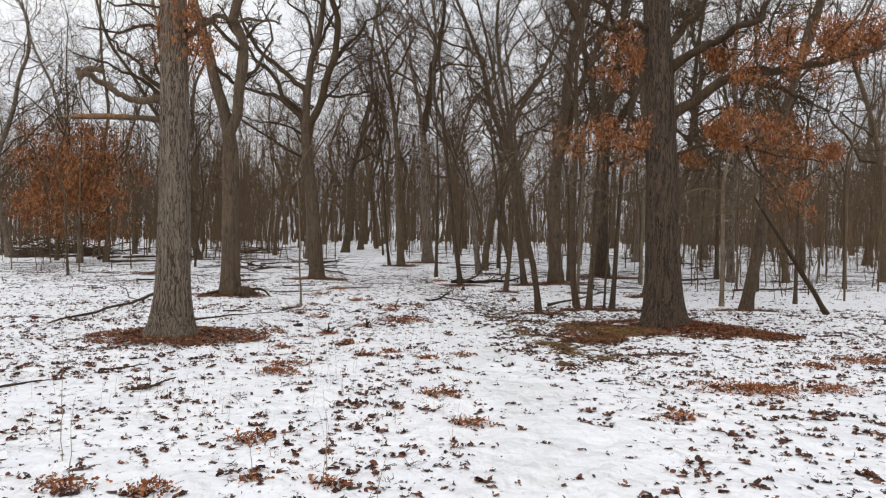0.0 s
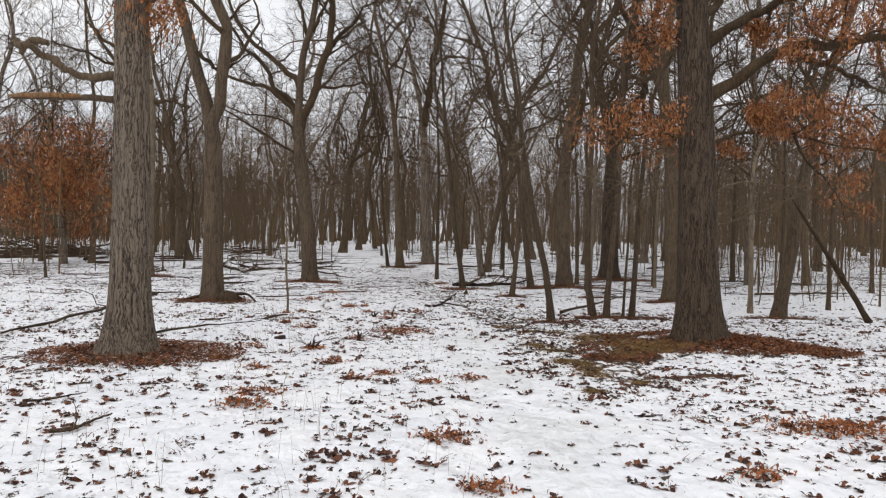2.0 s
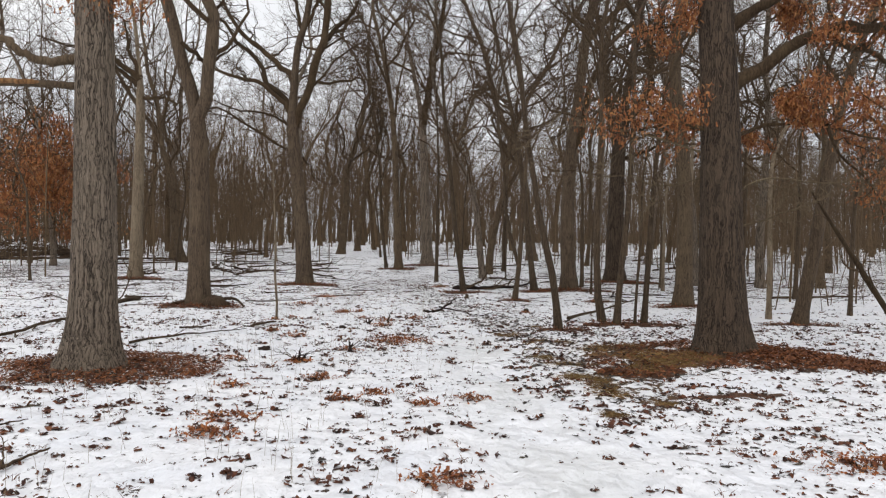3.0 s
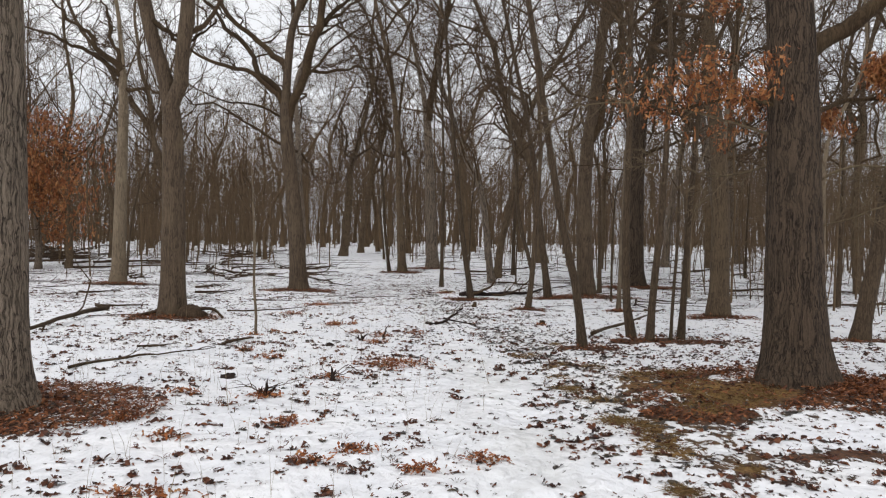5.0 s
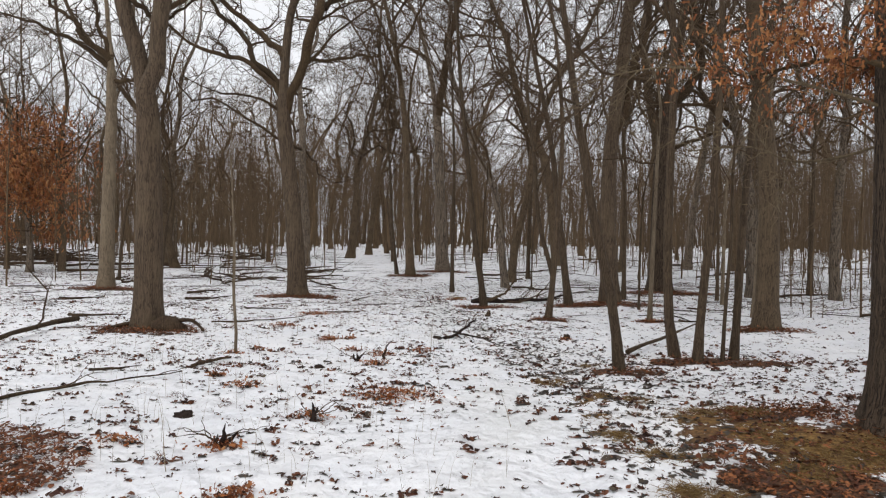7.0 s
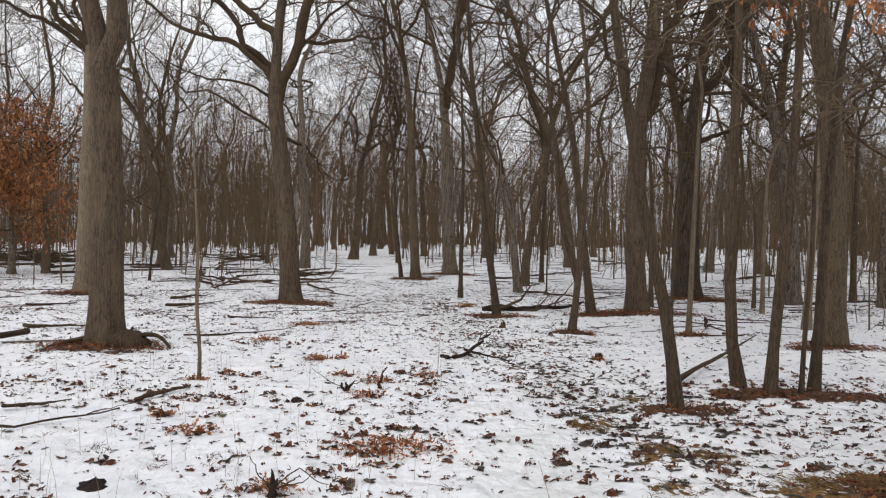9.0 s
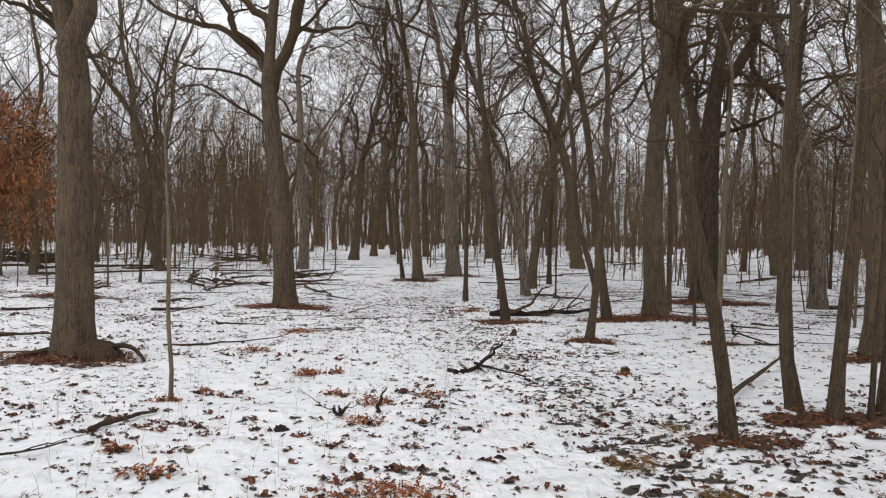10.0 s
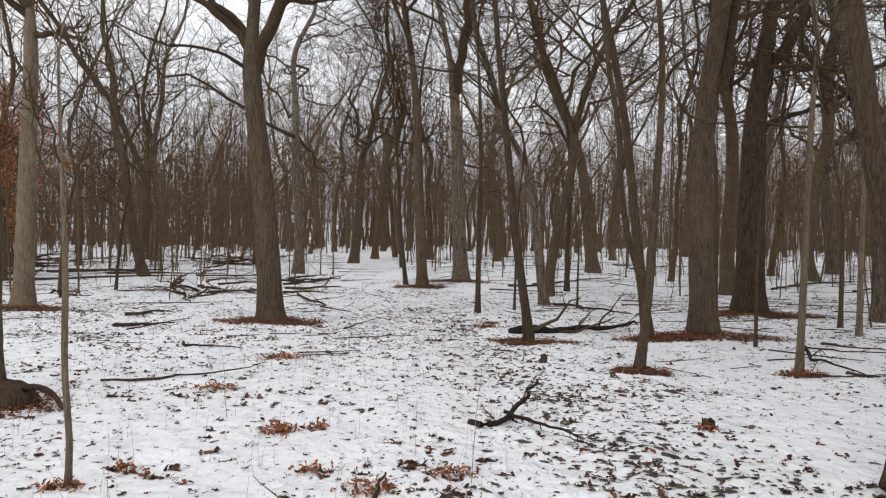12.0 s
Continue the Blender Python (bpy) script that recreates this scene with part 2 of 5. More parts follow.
def ground_material():
    """Thin old snow: bare specks of leaf litter by the mesh's own measure of litter, grass and trodden ice."""
    m, nt, b = nodes_of("snow_and_litter", 0.6)
    geo = nt.nodes.new("ShaderNodeNewGeometry")
    where = geo.outputs["Position"]

    def field(name):
        a = nt.nodes.new("ShaderNodeAttribute")
        a.attribute_name = name
        return a.outputs["Fac"]

    litter, grass, ice = field("litter"), field("grass"), field("ice")
    flat = nt.nodes.new("ShaderNodeMapping")
    flat.inputs["Scale"].default_value = (1, 0.8, 1)
    nt.links.new(where, flat.inputs[0])
    speck = noise_node(nt, flat.outputs[0], 12.5, 5, 0.66, 0.3)
    coarse = noise_node(nt, flat.outputs[0], 2.1, 4, 0.6, 0.2)
    fine = noise_node(nt, where, 60, 3, 0.6)
    # the litter shows where the specks rise through the snow
    level = calc(nt, "ADD", calc(nt, "MULTIPLY", speck, 0.82), calc(nt, "MULTIPLY", coarse, 0.18))
    level = calc(nt, "ADD", level, litter)
    level = calc(nt, "ADD", level, calc(nt, "MULTIPLY_ADD", fine, 0.05, -0.025))
    bare = ramp(nt, level, [(0.592, (0, 0, 0)), (0.608, (1, 1, 1))])
    # grey round the specks: melted snow, and the hollows' shade put into the colour
    melt_shade = ramp(nt, level, [(0.52, (0, 0, 0)), (0.6, (1, 1, 1))])
    snow = ramp(nt, noise_node(nt, where, 1.3, 4), [(0.3, (0.80, 0.815, 0.85)), (0.7, (0.885, 0.885, 0.895))])
    snow = mix(nt, calc(nt, "MULTIPLY", melt_shade, 0.24), snow, (0.62, 0.6, 0.58))
    icy = ramp(nt, noise_node(nt, where, 9, 4), [(0.35, (0.60, 0.605, 0.59)), (0.7, (0.83, 0.84, 0.85))])
    snow = mix(nt, ice, snow, icy)
    soil = ramp(nt, noise_node(nt, where, 23, 5, 0.7), [(0.3, (0.025, 0.016, 0.012)), (0.5, (0.085, 0.042, 0.024)), (0.72, (0.22, 0.095, 0.042))])
    soil = mix(nt, ramp(nt, noise_node(nt, where, 3.0, 3), [(0.4, (0, 0, 0)), (0.65, (0.55, 0.55, 0.55))]), soil, (0.035, 0.023, 0.017))
    turf = ramp(nt, noise_node(nt, where, 34, 5, 0.7), [(0.3, (0.05, 0.031, 0.013)), (0.5, (0.18, 0.1, 0.034)), (0.72, (0.36, 0.215, 0.07))])
    damp = ramp(nt, noise_node(nt, where, 30, 4, 0.7), [(0.3, (0.026, 0.019, 0.015)), (0.55, (0.075, 0.05, 0.037)), (0.75, (0.15, 0.088, 0.055))])
    soil = mix(nt, ramp(nt, litter, [(0.06, (0, 0, 0)), (0.2, (1, 1, 1))]), damp, soil)
    turf = mix(nt, ramp(nt, noise_node(nt, where, 6.5, 5, 0.7, 0.4), [(0.48, (0, 0, 0)), (0.6, (0.6, 0.6, 0.6))]), turf, soil)
    soil = mix(nt, grass, soil, turf)
    nt.links.new(mix(nt, bare, snow, soil), b.inputs["Base Color"])
    rough = calc(nt, "MULTIPLY_ADD", bare, 0.3, 0.55)
    nt.links.new(rough, b.inputs["Roughness"])
    up = calc(nt, "MULTIPLY_ADD", bare, -1.0, calc(nt, "MULTIPLY", speck, 1.2))
    up = calc(nt, "MULTIPLY_ADD", noise_node(nt, flat.outputs[0], 5.5, 2, 0.45), 4.2, up)
    up = calc(nt, "ADD", up, calc(nt, "MULTIPLY", fine, 0.12))
    relief(nt, b, up, 0.8, 0.035)
    return m


GROUND = ground_material()


# ---- mesh makers ----
def mesh_from(name, verts, faces, material, is_smooth=True):
    """A mesh of faces that all have the same number of corners."""
    verts, faces = np.asarray(verts, np.float32), np.asarray(faces, np.int32)
    me = bpy.data.meshes.new(name)
    count, corners = faces.shape
    me.vertices.add(len(verts))
    me.vertices.foreach_set("co", verts.ravel())
    me.loops.add(count * corners)
    me.loops.foreach_set("vertex_index", faces.ravel())
    me.polygons.add(count)
    me.polygons.foreach_set("loop_start", np.arange(0, count * corners, corners, dtype=np.int32))
    me.update(calc_edges=True)
    me.polygons.foreach_set("use_smooth", np.full(count, is_smooth))
    me.materials.append(material)
    me.validate()
    return me


def unit(v):
    return v / np.maximum(np.linalg.norm(v, axis=-1, keepdims=True), 1e-9)


def tubes(pts, rad, sides):
    """Tapering tubes round many lines at once: pts (b, n, 3), rad (b, n)."""
    b, n, _ = pts.shape
    tan = unit(np.gradient(pts, axis=1))
    mean = unit(pts[:, -1] - pts[:, 0])
    ref = np.where(np.abs(mean[:, :1]) < 0.8, np.array([[1.0, 0, 0]]), np.array([[0, 1.0, 0]]))[:, None, :]
    u = unit(ref - (ref * tan).sum(-1, keepdims=True) * tan)
    w = np.cross(tan, u)
    a = np.arange(sides) * 2 * math.pi / sides
    ring = u[:, :, None, :] * np.cos(a)[None, None, :, None] + w[:, :, None, :] * np.sin(a)[None, None, :, None]
    verts = (pts[:, :, None, :] + ring * rad[:, :, None, None]).reshape(-1, 3)
    i, j, k = np.meshgrid(np.arange(b), np.arange(n - 1), np.arange(sides), indexing="ij")
    at = lambda jj, kk: (i * n + jj) * sides + kk % sides
    faces = np.stack([at(j, k), at(j, k + 1), at(j + 1, k + 1), at(j + 1, k)], -1).reshape(-1, 4)
    return verts, faces


def join(pieces):
    verts, faces, base = [], [], 0
    for v, f in pieces:
        verts.append(v)
        faces.append(f + base)
        base += len(v)
    return np.concatenate(verts), np.concatenate(faces)


def resample(line, n):
    """n points at even steps along a rounded line through the given ones."""
    line = np.asarray(line, float)
    for _ in range(2):
        inner = np.repeat(line, 2, axis=0)[1:-1]
        a, c = inner[0::2], inner[1::2]
        cut = np.empty((2 * len(a), 3))
        cut[0::2], cut[1::2] = 0.75 * a + 0.25 * c, 0.25 * a + 0.75 * c
        cut[0], cut[-1] = line[0], line[-1]
        line = cut
    run = np.concatenate([[0], np.cumsum(np.linalg.norm(np.diff(line, axis=0), axis=1))])
    want = np.linspace(0, run[-1], n)
    return np.stack([np.interp(want, run, line[:, k]) for k in range(3)], -1)


def sprout(rng, pts, rad, k, s0, s1, angle, length, rratio, n, wiggle, lift, rmin=0.004):
    """k side branches on each parent line; length: as a share of the parent's own."""
    b, m, _ = pts.shape
    par = np.repeat(np.arange(b), k)
    s = s0 + (s1 - s0) * ((np.tile(np.arange(k), b) + rng.random(b * k)) / k)
    f = s * (m - 1)
    i = np.minimum(f.astype(int), m - 2)
    g = (f - i)[:, None]
    start = pts[par, i] * (1 - g) + pts[par, i + 1] * g
    tan = unit(pts[par, i + 1] - pts[par, i])
    r0 = (rad[par, i] * (1 - g[:, 0]) + rad[par, i + 1] * g[:, 0]) * rratio * rng.uniform(0.7, 1.15, b * k)
    own = np.linalg.norm(np.diff(pts, axis=1), axis=2).sum(1)[par]
    size = own * length * (1.15 - 0.7 * s) * rng.uniform(0.55, 1.25, b * k)
    side = rng.normal(size=(b * k, 3))
    side = unit(side - (side * tan).sum(1, keepdims=True) * tan)
    a = np.radians(angle * rng.uniform(0.65, 1.3, b * k))[:, None]
    d = np.cos(a) * tan + np.sin(a) * side
    out = np.empty((b * k, n, 3))
    out[:, 0] = start
    aim = d.copy()
    for j in range(1, n):
        # each length kinks aside and then turns back to the branch's own way
        d = unit(0.7 * d + 0.3 * aim + 1.3 * wiggle * rng.normal(size=d.shape) + np.array([0, 0, lift]))
        out[:, j] = out[:, j - 1] + d * (size / (n - 1))[:, None]
    taper = np.linspace(1, 0.25, n)[None, :]
    return out, np.maximum(r0, rmin)[:, None] * taper


def part(name, verts, faces, material, parent, label="", is_smooth=True):
    ob = new(name, mesh_from(name, verts, faces, material, is_smooth))
    ob.parent = parent
    if label:
        ob["label"] = label
    return ob


def trunk_mesh(line, r, flare, rng, fine=False, fork=None):
    """The bole: a flared, lobed foot, bark ridges as real relief where fine."""
    height = line[-1][2] - line[0][2]
    if fine:
        n, sides = 230, 72
    else:
        n, sides = (34, 12) if r > 0.1 else (20, 8)
    pts = resample(line, n)
    if fine:
        # closer rings low down, where the bole is seen from near by
        s = np.linspace(0, 1, n) ** 1.6
        pts = np.stack([np.interp(s, np.linspace(0, 1, n), pts[:, k]) for k in range(3)], -1)
    up = pts[:, 2] - pts[0, 2]
    rad = r * (1 - 0.86 * np.clip((up - 1.5) / max(height - 1.5, 1), 0, 1) ** 0.9)
    rad = rad * (1 + flare * np.exp(-up / (0.9 * r + 0.1)) + 0.25 * flare * np.exp(-up / 0.7))
    if fork:
        rad = rad * (1 - (1 - fork[1]) * smooth(fork[0] - 0.5, fork[0] + 0.7, up))
    verts, faces = tubes(pts[None], rad[None], sides)
    v = verts.reshape(n, sides, 3)
    a = np.arange(sides) * 2 * math.pi / sides
    lobes = sum(np.cos(k * a + rng.uniform(0, 6.28)) * w for k, w in ((3, 0.4), (5, 0.5), (7, 0.25)))
    grow = 1 + 0.16 * flare * lobes[None, :] * np.exp(-up / 0.28)[:, None] + 0.03 * lobes[None, :]
    if fine:
        aa, uu = np.meshgrid(a, up)
        warp = 2.2 * fbm(uu * 1.4, np.cos(aa) * 2 + 5, 9, 3)
        lane = np.cos(aa) * 9 + warp * 2.0
        lane2 = np.sin(aa) * 9 + warp * 1.4
        ridge = 1 - np.abs(2 * fbm(lane + 40, uu * 1.5 + lane2 * 1.7 + 40, 21, 2) - 1)
        ridge2 = 1 - np.abs(2 * value_noise(lane2 * 2.2 + 90, uu * 2.2 + lane * 2.1 + 90, 33) - 1)
        grow = grow + (0.055 * (ridge - 0.75) + 0.03 * (ridge2 - 0.6)) * (0.24 / max(r, 0.1))
    v[:] = pts[:, None, :] + (v - pts[:, None, :]) * grow[:, :, None]
    return verts, faces, pts, rad


# a lobed leaf folded along its midrib
def leaf_shape():
    side = [(0.2, 0.19), (0.4, 0.07), (0.66, 0.24), (0.86, 0.08)]
    v = [(0, 0, 0), (0.5, 0, 0.03), (1, 0, 0)]
    for sgn in (1, -1):
        v += [(x, sgn * y, 0.3 * y + 0.05 * math.sin(5 * x)) for x, y in side]
    f = []
    for o, flip in ((3, False), (7, True)):
        tri = [(0, o + 1, o), (0, 1, o + 1), (1, o + 2, o + 1), (1, o + 3, o + 2), (1, 2, o + 3)]
        f += [(p, r, q) if not flip else (p, q, r) for p, q, r in tri]
    return np.array(v, float), np.array(f)


LEAF_V, LEAF_F = leaf_shape()


def turn_matrices(rng, n, tilt, hanging=False):
    """Random turns: flat on the ground with some tilt, or hanging tip downward."""
    yaw = rng.uniform(0, 2 * math.pi, n)
    pitch = rng.normal(0, tilt, n) + (math.pi * 0.36 if hanging else 0)
    roll = rng.normal(0, tilt, n)
    cy, sy, cp, sp, cr, sr = np.cos(yaw), np.sin(yaw), np.cos(pitch), np.sin(pitch), np.cos(roll), np.sin(roll)
    z, o = np.zeros(n), np.ones(n)
    mz = np.stack([cy, -sy, z, sy, cy, z, z, z, o], -1).reshape(n, 3, 3)
    my = np.stack([cp, z, sp, z, o, z, -sp, z, cp], -1).reshape(n, 3, 3)
    mx = np.stack([o, z, z, z, cr, -sr, z, sr, cr], -1).reshape(n, 3, 3)
    return mz @ my @ mx


def leaves(rng, places, size, tilt, hanging=False):
    n = len(places)
    m = turn_matrices(rng, n, tilt, hanging)
    sz = size * rng.uniform(0.6, 1.25, n)
    shape = LEAF_V[None] * np.array([1, 1, 1.0]) * sz[:, None, None]
    shape = shape * np.stack([np.ones(n), rng.uniform(0.6, 1.1, n), rng.uniform(0.3, 1.8, n)], -1)[:, None, :]
    v = np.einsum("nij,nkj->nki", m, shape) + np.asarray(places)[:, None, :]
    f = LEAF_F[None] + (np.arange(n) * len(LEAF_V))[:, None, None]
    return v.reshape(-1, 3), f.reshape(-1, 3)


# ---- the ground ----
def graded(low, high, step, far, growth=1.07):
    inner = np.arange(low, high + step / 2, step)
    out, v, d = [], high, step
    while v < far:
        d *= growth
        v += d
        out.append(v)
    back, v, d = [], low, step
    while v > -far:
        d *= growth
        v -= d
        back.append(v)
    return np.concatenate([back[::-1], inner, out])


# bare rings of leaf litter at the feet of the trees: x, y, half width, half depth
RINGS = [(-3.95, 9.6, 1.3, 0.95), (3.8, 10.27, 1.8, 0.7), (4.8, 10.2, 0.95, 0.5), (-5.35, 16.15, 0.95, 0.5), (-4.5, 22.95, 1.1, 0.55),
         (-10.7, 24.1, 1.0, 0.4), (3.6, 14.1, 1.0, 0.26), (2.15, 13.4, 0.5, 0.22), (4.05, 22.0, 1.4, 0.45), (6.5, 25.7, 1.4, 0.6),
         (2.35, 9.7, 0.5, 0.3), (2.85, 11.2, 0.7, 0.32), (5.74, 17.3, 0.8, 0.35), (1.87, 18.75, 0.4, 0.22), (2.85, 21.7, 0.7, 0.3), (0.65, 21.2, 0.8, 0.3), (7.1, 14.7, 0.8, 0.3),
         (-0.8, 33.6, 1.2, 0.5), (-2.1, 31.9, 0.9, 0.3), (4.0, 18.8, 0.35, 0.2), (-3.19, 14.35, 0.14, 0.1), (-6.4, 16.5, 0.8, 0.15), (3.05, 8.62, 0.5, 0.12)]
# tufts of matted yellow grass: x, y, radius
TURF = [(1.79, 9.4, 0.2), (1.76, 9.08, 0.22), (1.74, 8.75, 0.2), (1.56, 10.25, 0.18), (1.56, 9.56, 0.15), (1.42, 11.94, 0.18), (1.38, 11.3, 0.17), (1.37, 10.74, 0.17),
        (2.2, 11.2, 0.26), (2.3, 11.4, 0.2), (2.69, 11.4, 0.24), (2.65, 10.6, 0.42), (2.75, 10.25, 0.42), (2.45, 9.9, 0.24), (3.2, 10.25, 0.34), (2.95, 9.95, 0.26),
        (2.2, 8.33, 0.09), (1.58, 7.94, 0.08), (1.1, 12.9, 0.2), (1.52, 12.2, 0.15), (1.88, 12.0, 0.17), (1.75, 13.8, 0.13), (0.0, 23.6, 0.24)]
# the trodden way between the big trees
WAY_Y = [0, 3.8, 5.8, 9.8, 13, 17.6, 21.2, 30, 36, 50]
WAY_X = [0.5, 0.65, 0.9, 0.65, 0.4, -0.1, -0.7, -2.2, -3.6, -8]
# the muddy strip beside it
MUD_Y = [7.0, 9.2, 10.1, 11.0, 12.0, 13.0, 14.3, 16.1, 18.9]
MUD_X = [2.17, 2.13, 2.08, 1.95, 1.65, 1.36, 1.02, 0.6, -0.1]
# the dark churned edge of that way
EDGE_Y = [6, 9.0, 11, 13, 15, 17, 19, 22, 30]
EDGE_X = [2.6, 1.9, 1.7, 1.6, 1.3, 0.8, 0.25, -0.4, -2.0]


def cover(x, y):
    """How far litter, grass and trodden ice show at a place."""
    wob = 0.55 * (fbm(x / 0.55, y / 0.4, 41, 4) - 0.5)
    litter = -0.085 + 0.056 * smooth(9, 24, y)
    litter = litter + (0.15 + 0.08 * smooth(13, 18, y)) * (fbm(x / 2.3, y / 1.7, 51, 3) - 0.5)
    litter = litter + 0.02 * smooth(17, 26, y) * smooth(2.5, 6.5, np.abs(x - np.interp(y, WAY_Y, WAY_X)))
    way = np.abs(x - np.interp(y, WAY_Y, WAY_X))
    on_way = np.exp(-(way / 0.48) ** 2) * (1 - smooth(20, 34, y))
    litter = litter - 0.085 * on_way * (1 - smooth(12, 17, y))
    edge = x - np.interp(y, EDGE_Y, EDGE_X)
    churn = np.exp(-(edge / np.where(edge > 0, 1.2 - 0.6 * smooth(14.5, 16.5, y), 0.5)) ** 2) * smooth(7, 10, y) * (1 - smooth(24, 34, y))
    litter = litter + 0.012 * churn
    # bare mud where the way is churned deepest
    mud = np.exp(-((x - np.interp(y, MUD_Y, MUD_X)) / 0.3) ** 2) * smooth(7.4, 8.6, y) * (1 - 0.35 * smooth(11.0, 13.0, y) - 0.65 * smooth(14.0, 18.5, y))
    litter = litter + 0.155 * mud * smooth(0.28, 0.5, fbm(x / 0.3, y / 0.55, 63, 3))
    litter = litter + 0.028 * smooth(2.0, 3.2, x) * (1 - smooth(7, 12, x)) * (1 - smooth(13, 15, y)) * smooth(3, 6, y)
    litter = litter - 0.042 * smooth(1.7, 2.4, x) * smooth(14.6, 15.6, y) * (1 - smooth(20, 23, y))
    ring = np.zeros(x.shape)
    for rx, ry, a, b in RINGS:
        d = ((x - rx) / a) ** 2 + ((y - ry) / b) ** 2
        ring = np.maximum(ring, 1.15 - np.sqrt(d) + wob * 2.0)
    litter = litter + 0.26 * smooth(-0.15, 0.55, ring)
    grass = np.zeros(x.shape)
    for gx, gy, r in TURF:
        d = np.sqrt((x - gx) ** 2 + (y - gy) ** 2) / r
        grass = np.maximum(grass, 1.1 - d + wob * 1.5)
    grass = smooth(0.0, 0.35, grass)
    litter = np.maximum(litter, litter * 0.5 + 0.13 * grass)
    grass = np.maximum(grass, 0.5 * churn * smooth(0.5, 0.62, fbm(x / 0.5, y / 0.4, 61, 3)))
    ice = np.clip(on_way * 0.7 + 0.5 * churn * (1 - smooth(13, 18, y)), 0, 1) * smooth(0.35, 0.6, fbm(x / 0.8, y / 1.1, 71, 3))
    return litter, grass, ice


def floor_height(x, y, litter=None):
    """The snow's height with its dents."""
    litter = cover(x, y)[0] if litter is None else litter
    z = land(x, y)
    near = (1 - smooth(26, 40, np.hypot(x, y - 10)))
    z = z + near * (0.075 * (fbm(x / 0.36, y / 0.36, 81, 3) - 0.5) + 0.02 * smooth(0.1, 0.3, litter) * (fbm(x / 0.1, y / 0.1, 83, 2) - 0.3))
    # hoof and boot marks pressed into the way
    print_field = value_noise(x / 0.16, y / 0.2, 91)
    way = np.exp(-((x - np.interp(y, WAY_Y, WAY_X)) / 1.1) ** 2)
    z = z - near * way * 0.022 * smooth(0.62, 0.8, print_field)
    return z


def build_ground():
    xs = graded(-6.0, 6.0, 0.07, 1500, 1.1)
    ys = graded(3.4, 21.0, 0.07, 1500, 1.08)
    gx, gy = np.meshgrid(xs, ys)
    x, y = gx.ravel(), gy.ravel()
    litter, grass, ice = cover(x, y)
    z = floor_height(x, y, litter)
    nx, ny = len(xs), len(ys)
    i, j = np.meshgrid(np.arange(nx - 1), np.arange(ny - 1))
    a = (j * nx + i).ravel()
    faces = np.stack([a, a + 1, a + nx + 1, a + nx], -1)
    me = mesh_from("ground", np.stack([x, y, z], -1), faces, GROUND)
    for name, values in (("litter", litter), ("grass", grass), ("ice", ice)):
        at = me.attributes.new(name, "FLOAT", "POINT")
        at.data.foreach_set("value", values.astype(np.float32))
    ob = new("ground", me)
    tagged(ob, "thin patchy snow over brown leaf litter and matted grass", "ground", "", "structure")


build_ground()


# ---- trees ----
def twigs_of(rng, pts, rad, steps=3, density=1.0, lift=0.05, thin=(0.007, 0.0045), crook=0.32):
    """Two orders of twigs on limbs; returns tube pieces and the twig lines."""
    k2 = max(2, int(round(8 * density)))
    p2, r2 = sprout(rng, pts, rad, k2, 0.15, 0.98, 52, 0.46, 0.55, 7 if steps > 2 else 5, crook, lift, thin[0])
    k3 = max(2, int(round((7 if steps > 2 else 11) * density)))
    p3, r3 = sprout(rng, p2, r2, k3, 0.15, 1.0, 46, 0.52, 0.6, steps, 0.3, lift, thin[1])
    return [tubes(p2, r2, 3), tubes(p3, r3, 3)], p3


def tree_line(x0, fork, control, height, rng, lean=0.0):
    """Control points (x, z) in the tree's own plane, then on upward with some sway."""
    line = [(x0, 0.0, -0.12)]
    for dx, z in control:
        line.append((dx, rng.uniform(-0.01, 0.01) * z, z))
    x, y, z = line[-1]
    vx = lean
    if len(line) > 2:
        vx = (line[-1][0] - line[-2][0]) / max(line[-1][2] - line[-2][2], 0.1)
    step = height / 12
    vy = 0.0
    while z < height:
        sway = (0.05 if control else 0.11) if z < fork * height else 0.27
        vx, vy = vx * 0.7 + rng.normal(0, sway), vy * 0.7 + rng.normal(0, sway)
        x, y, z = x + vx * step, y + vy * step, z + step
        line.append((x, y, z))
    return line


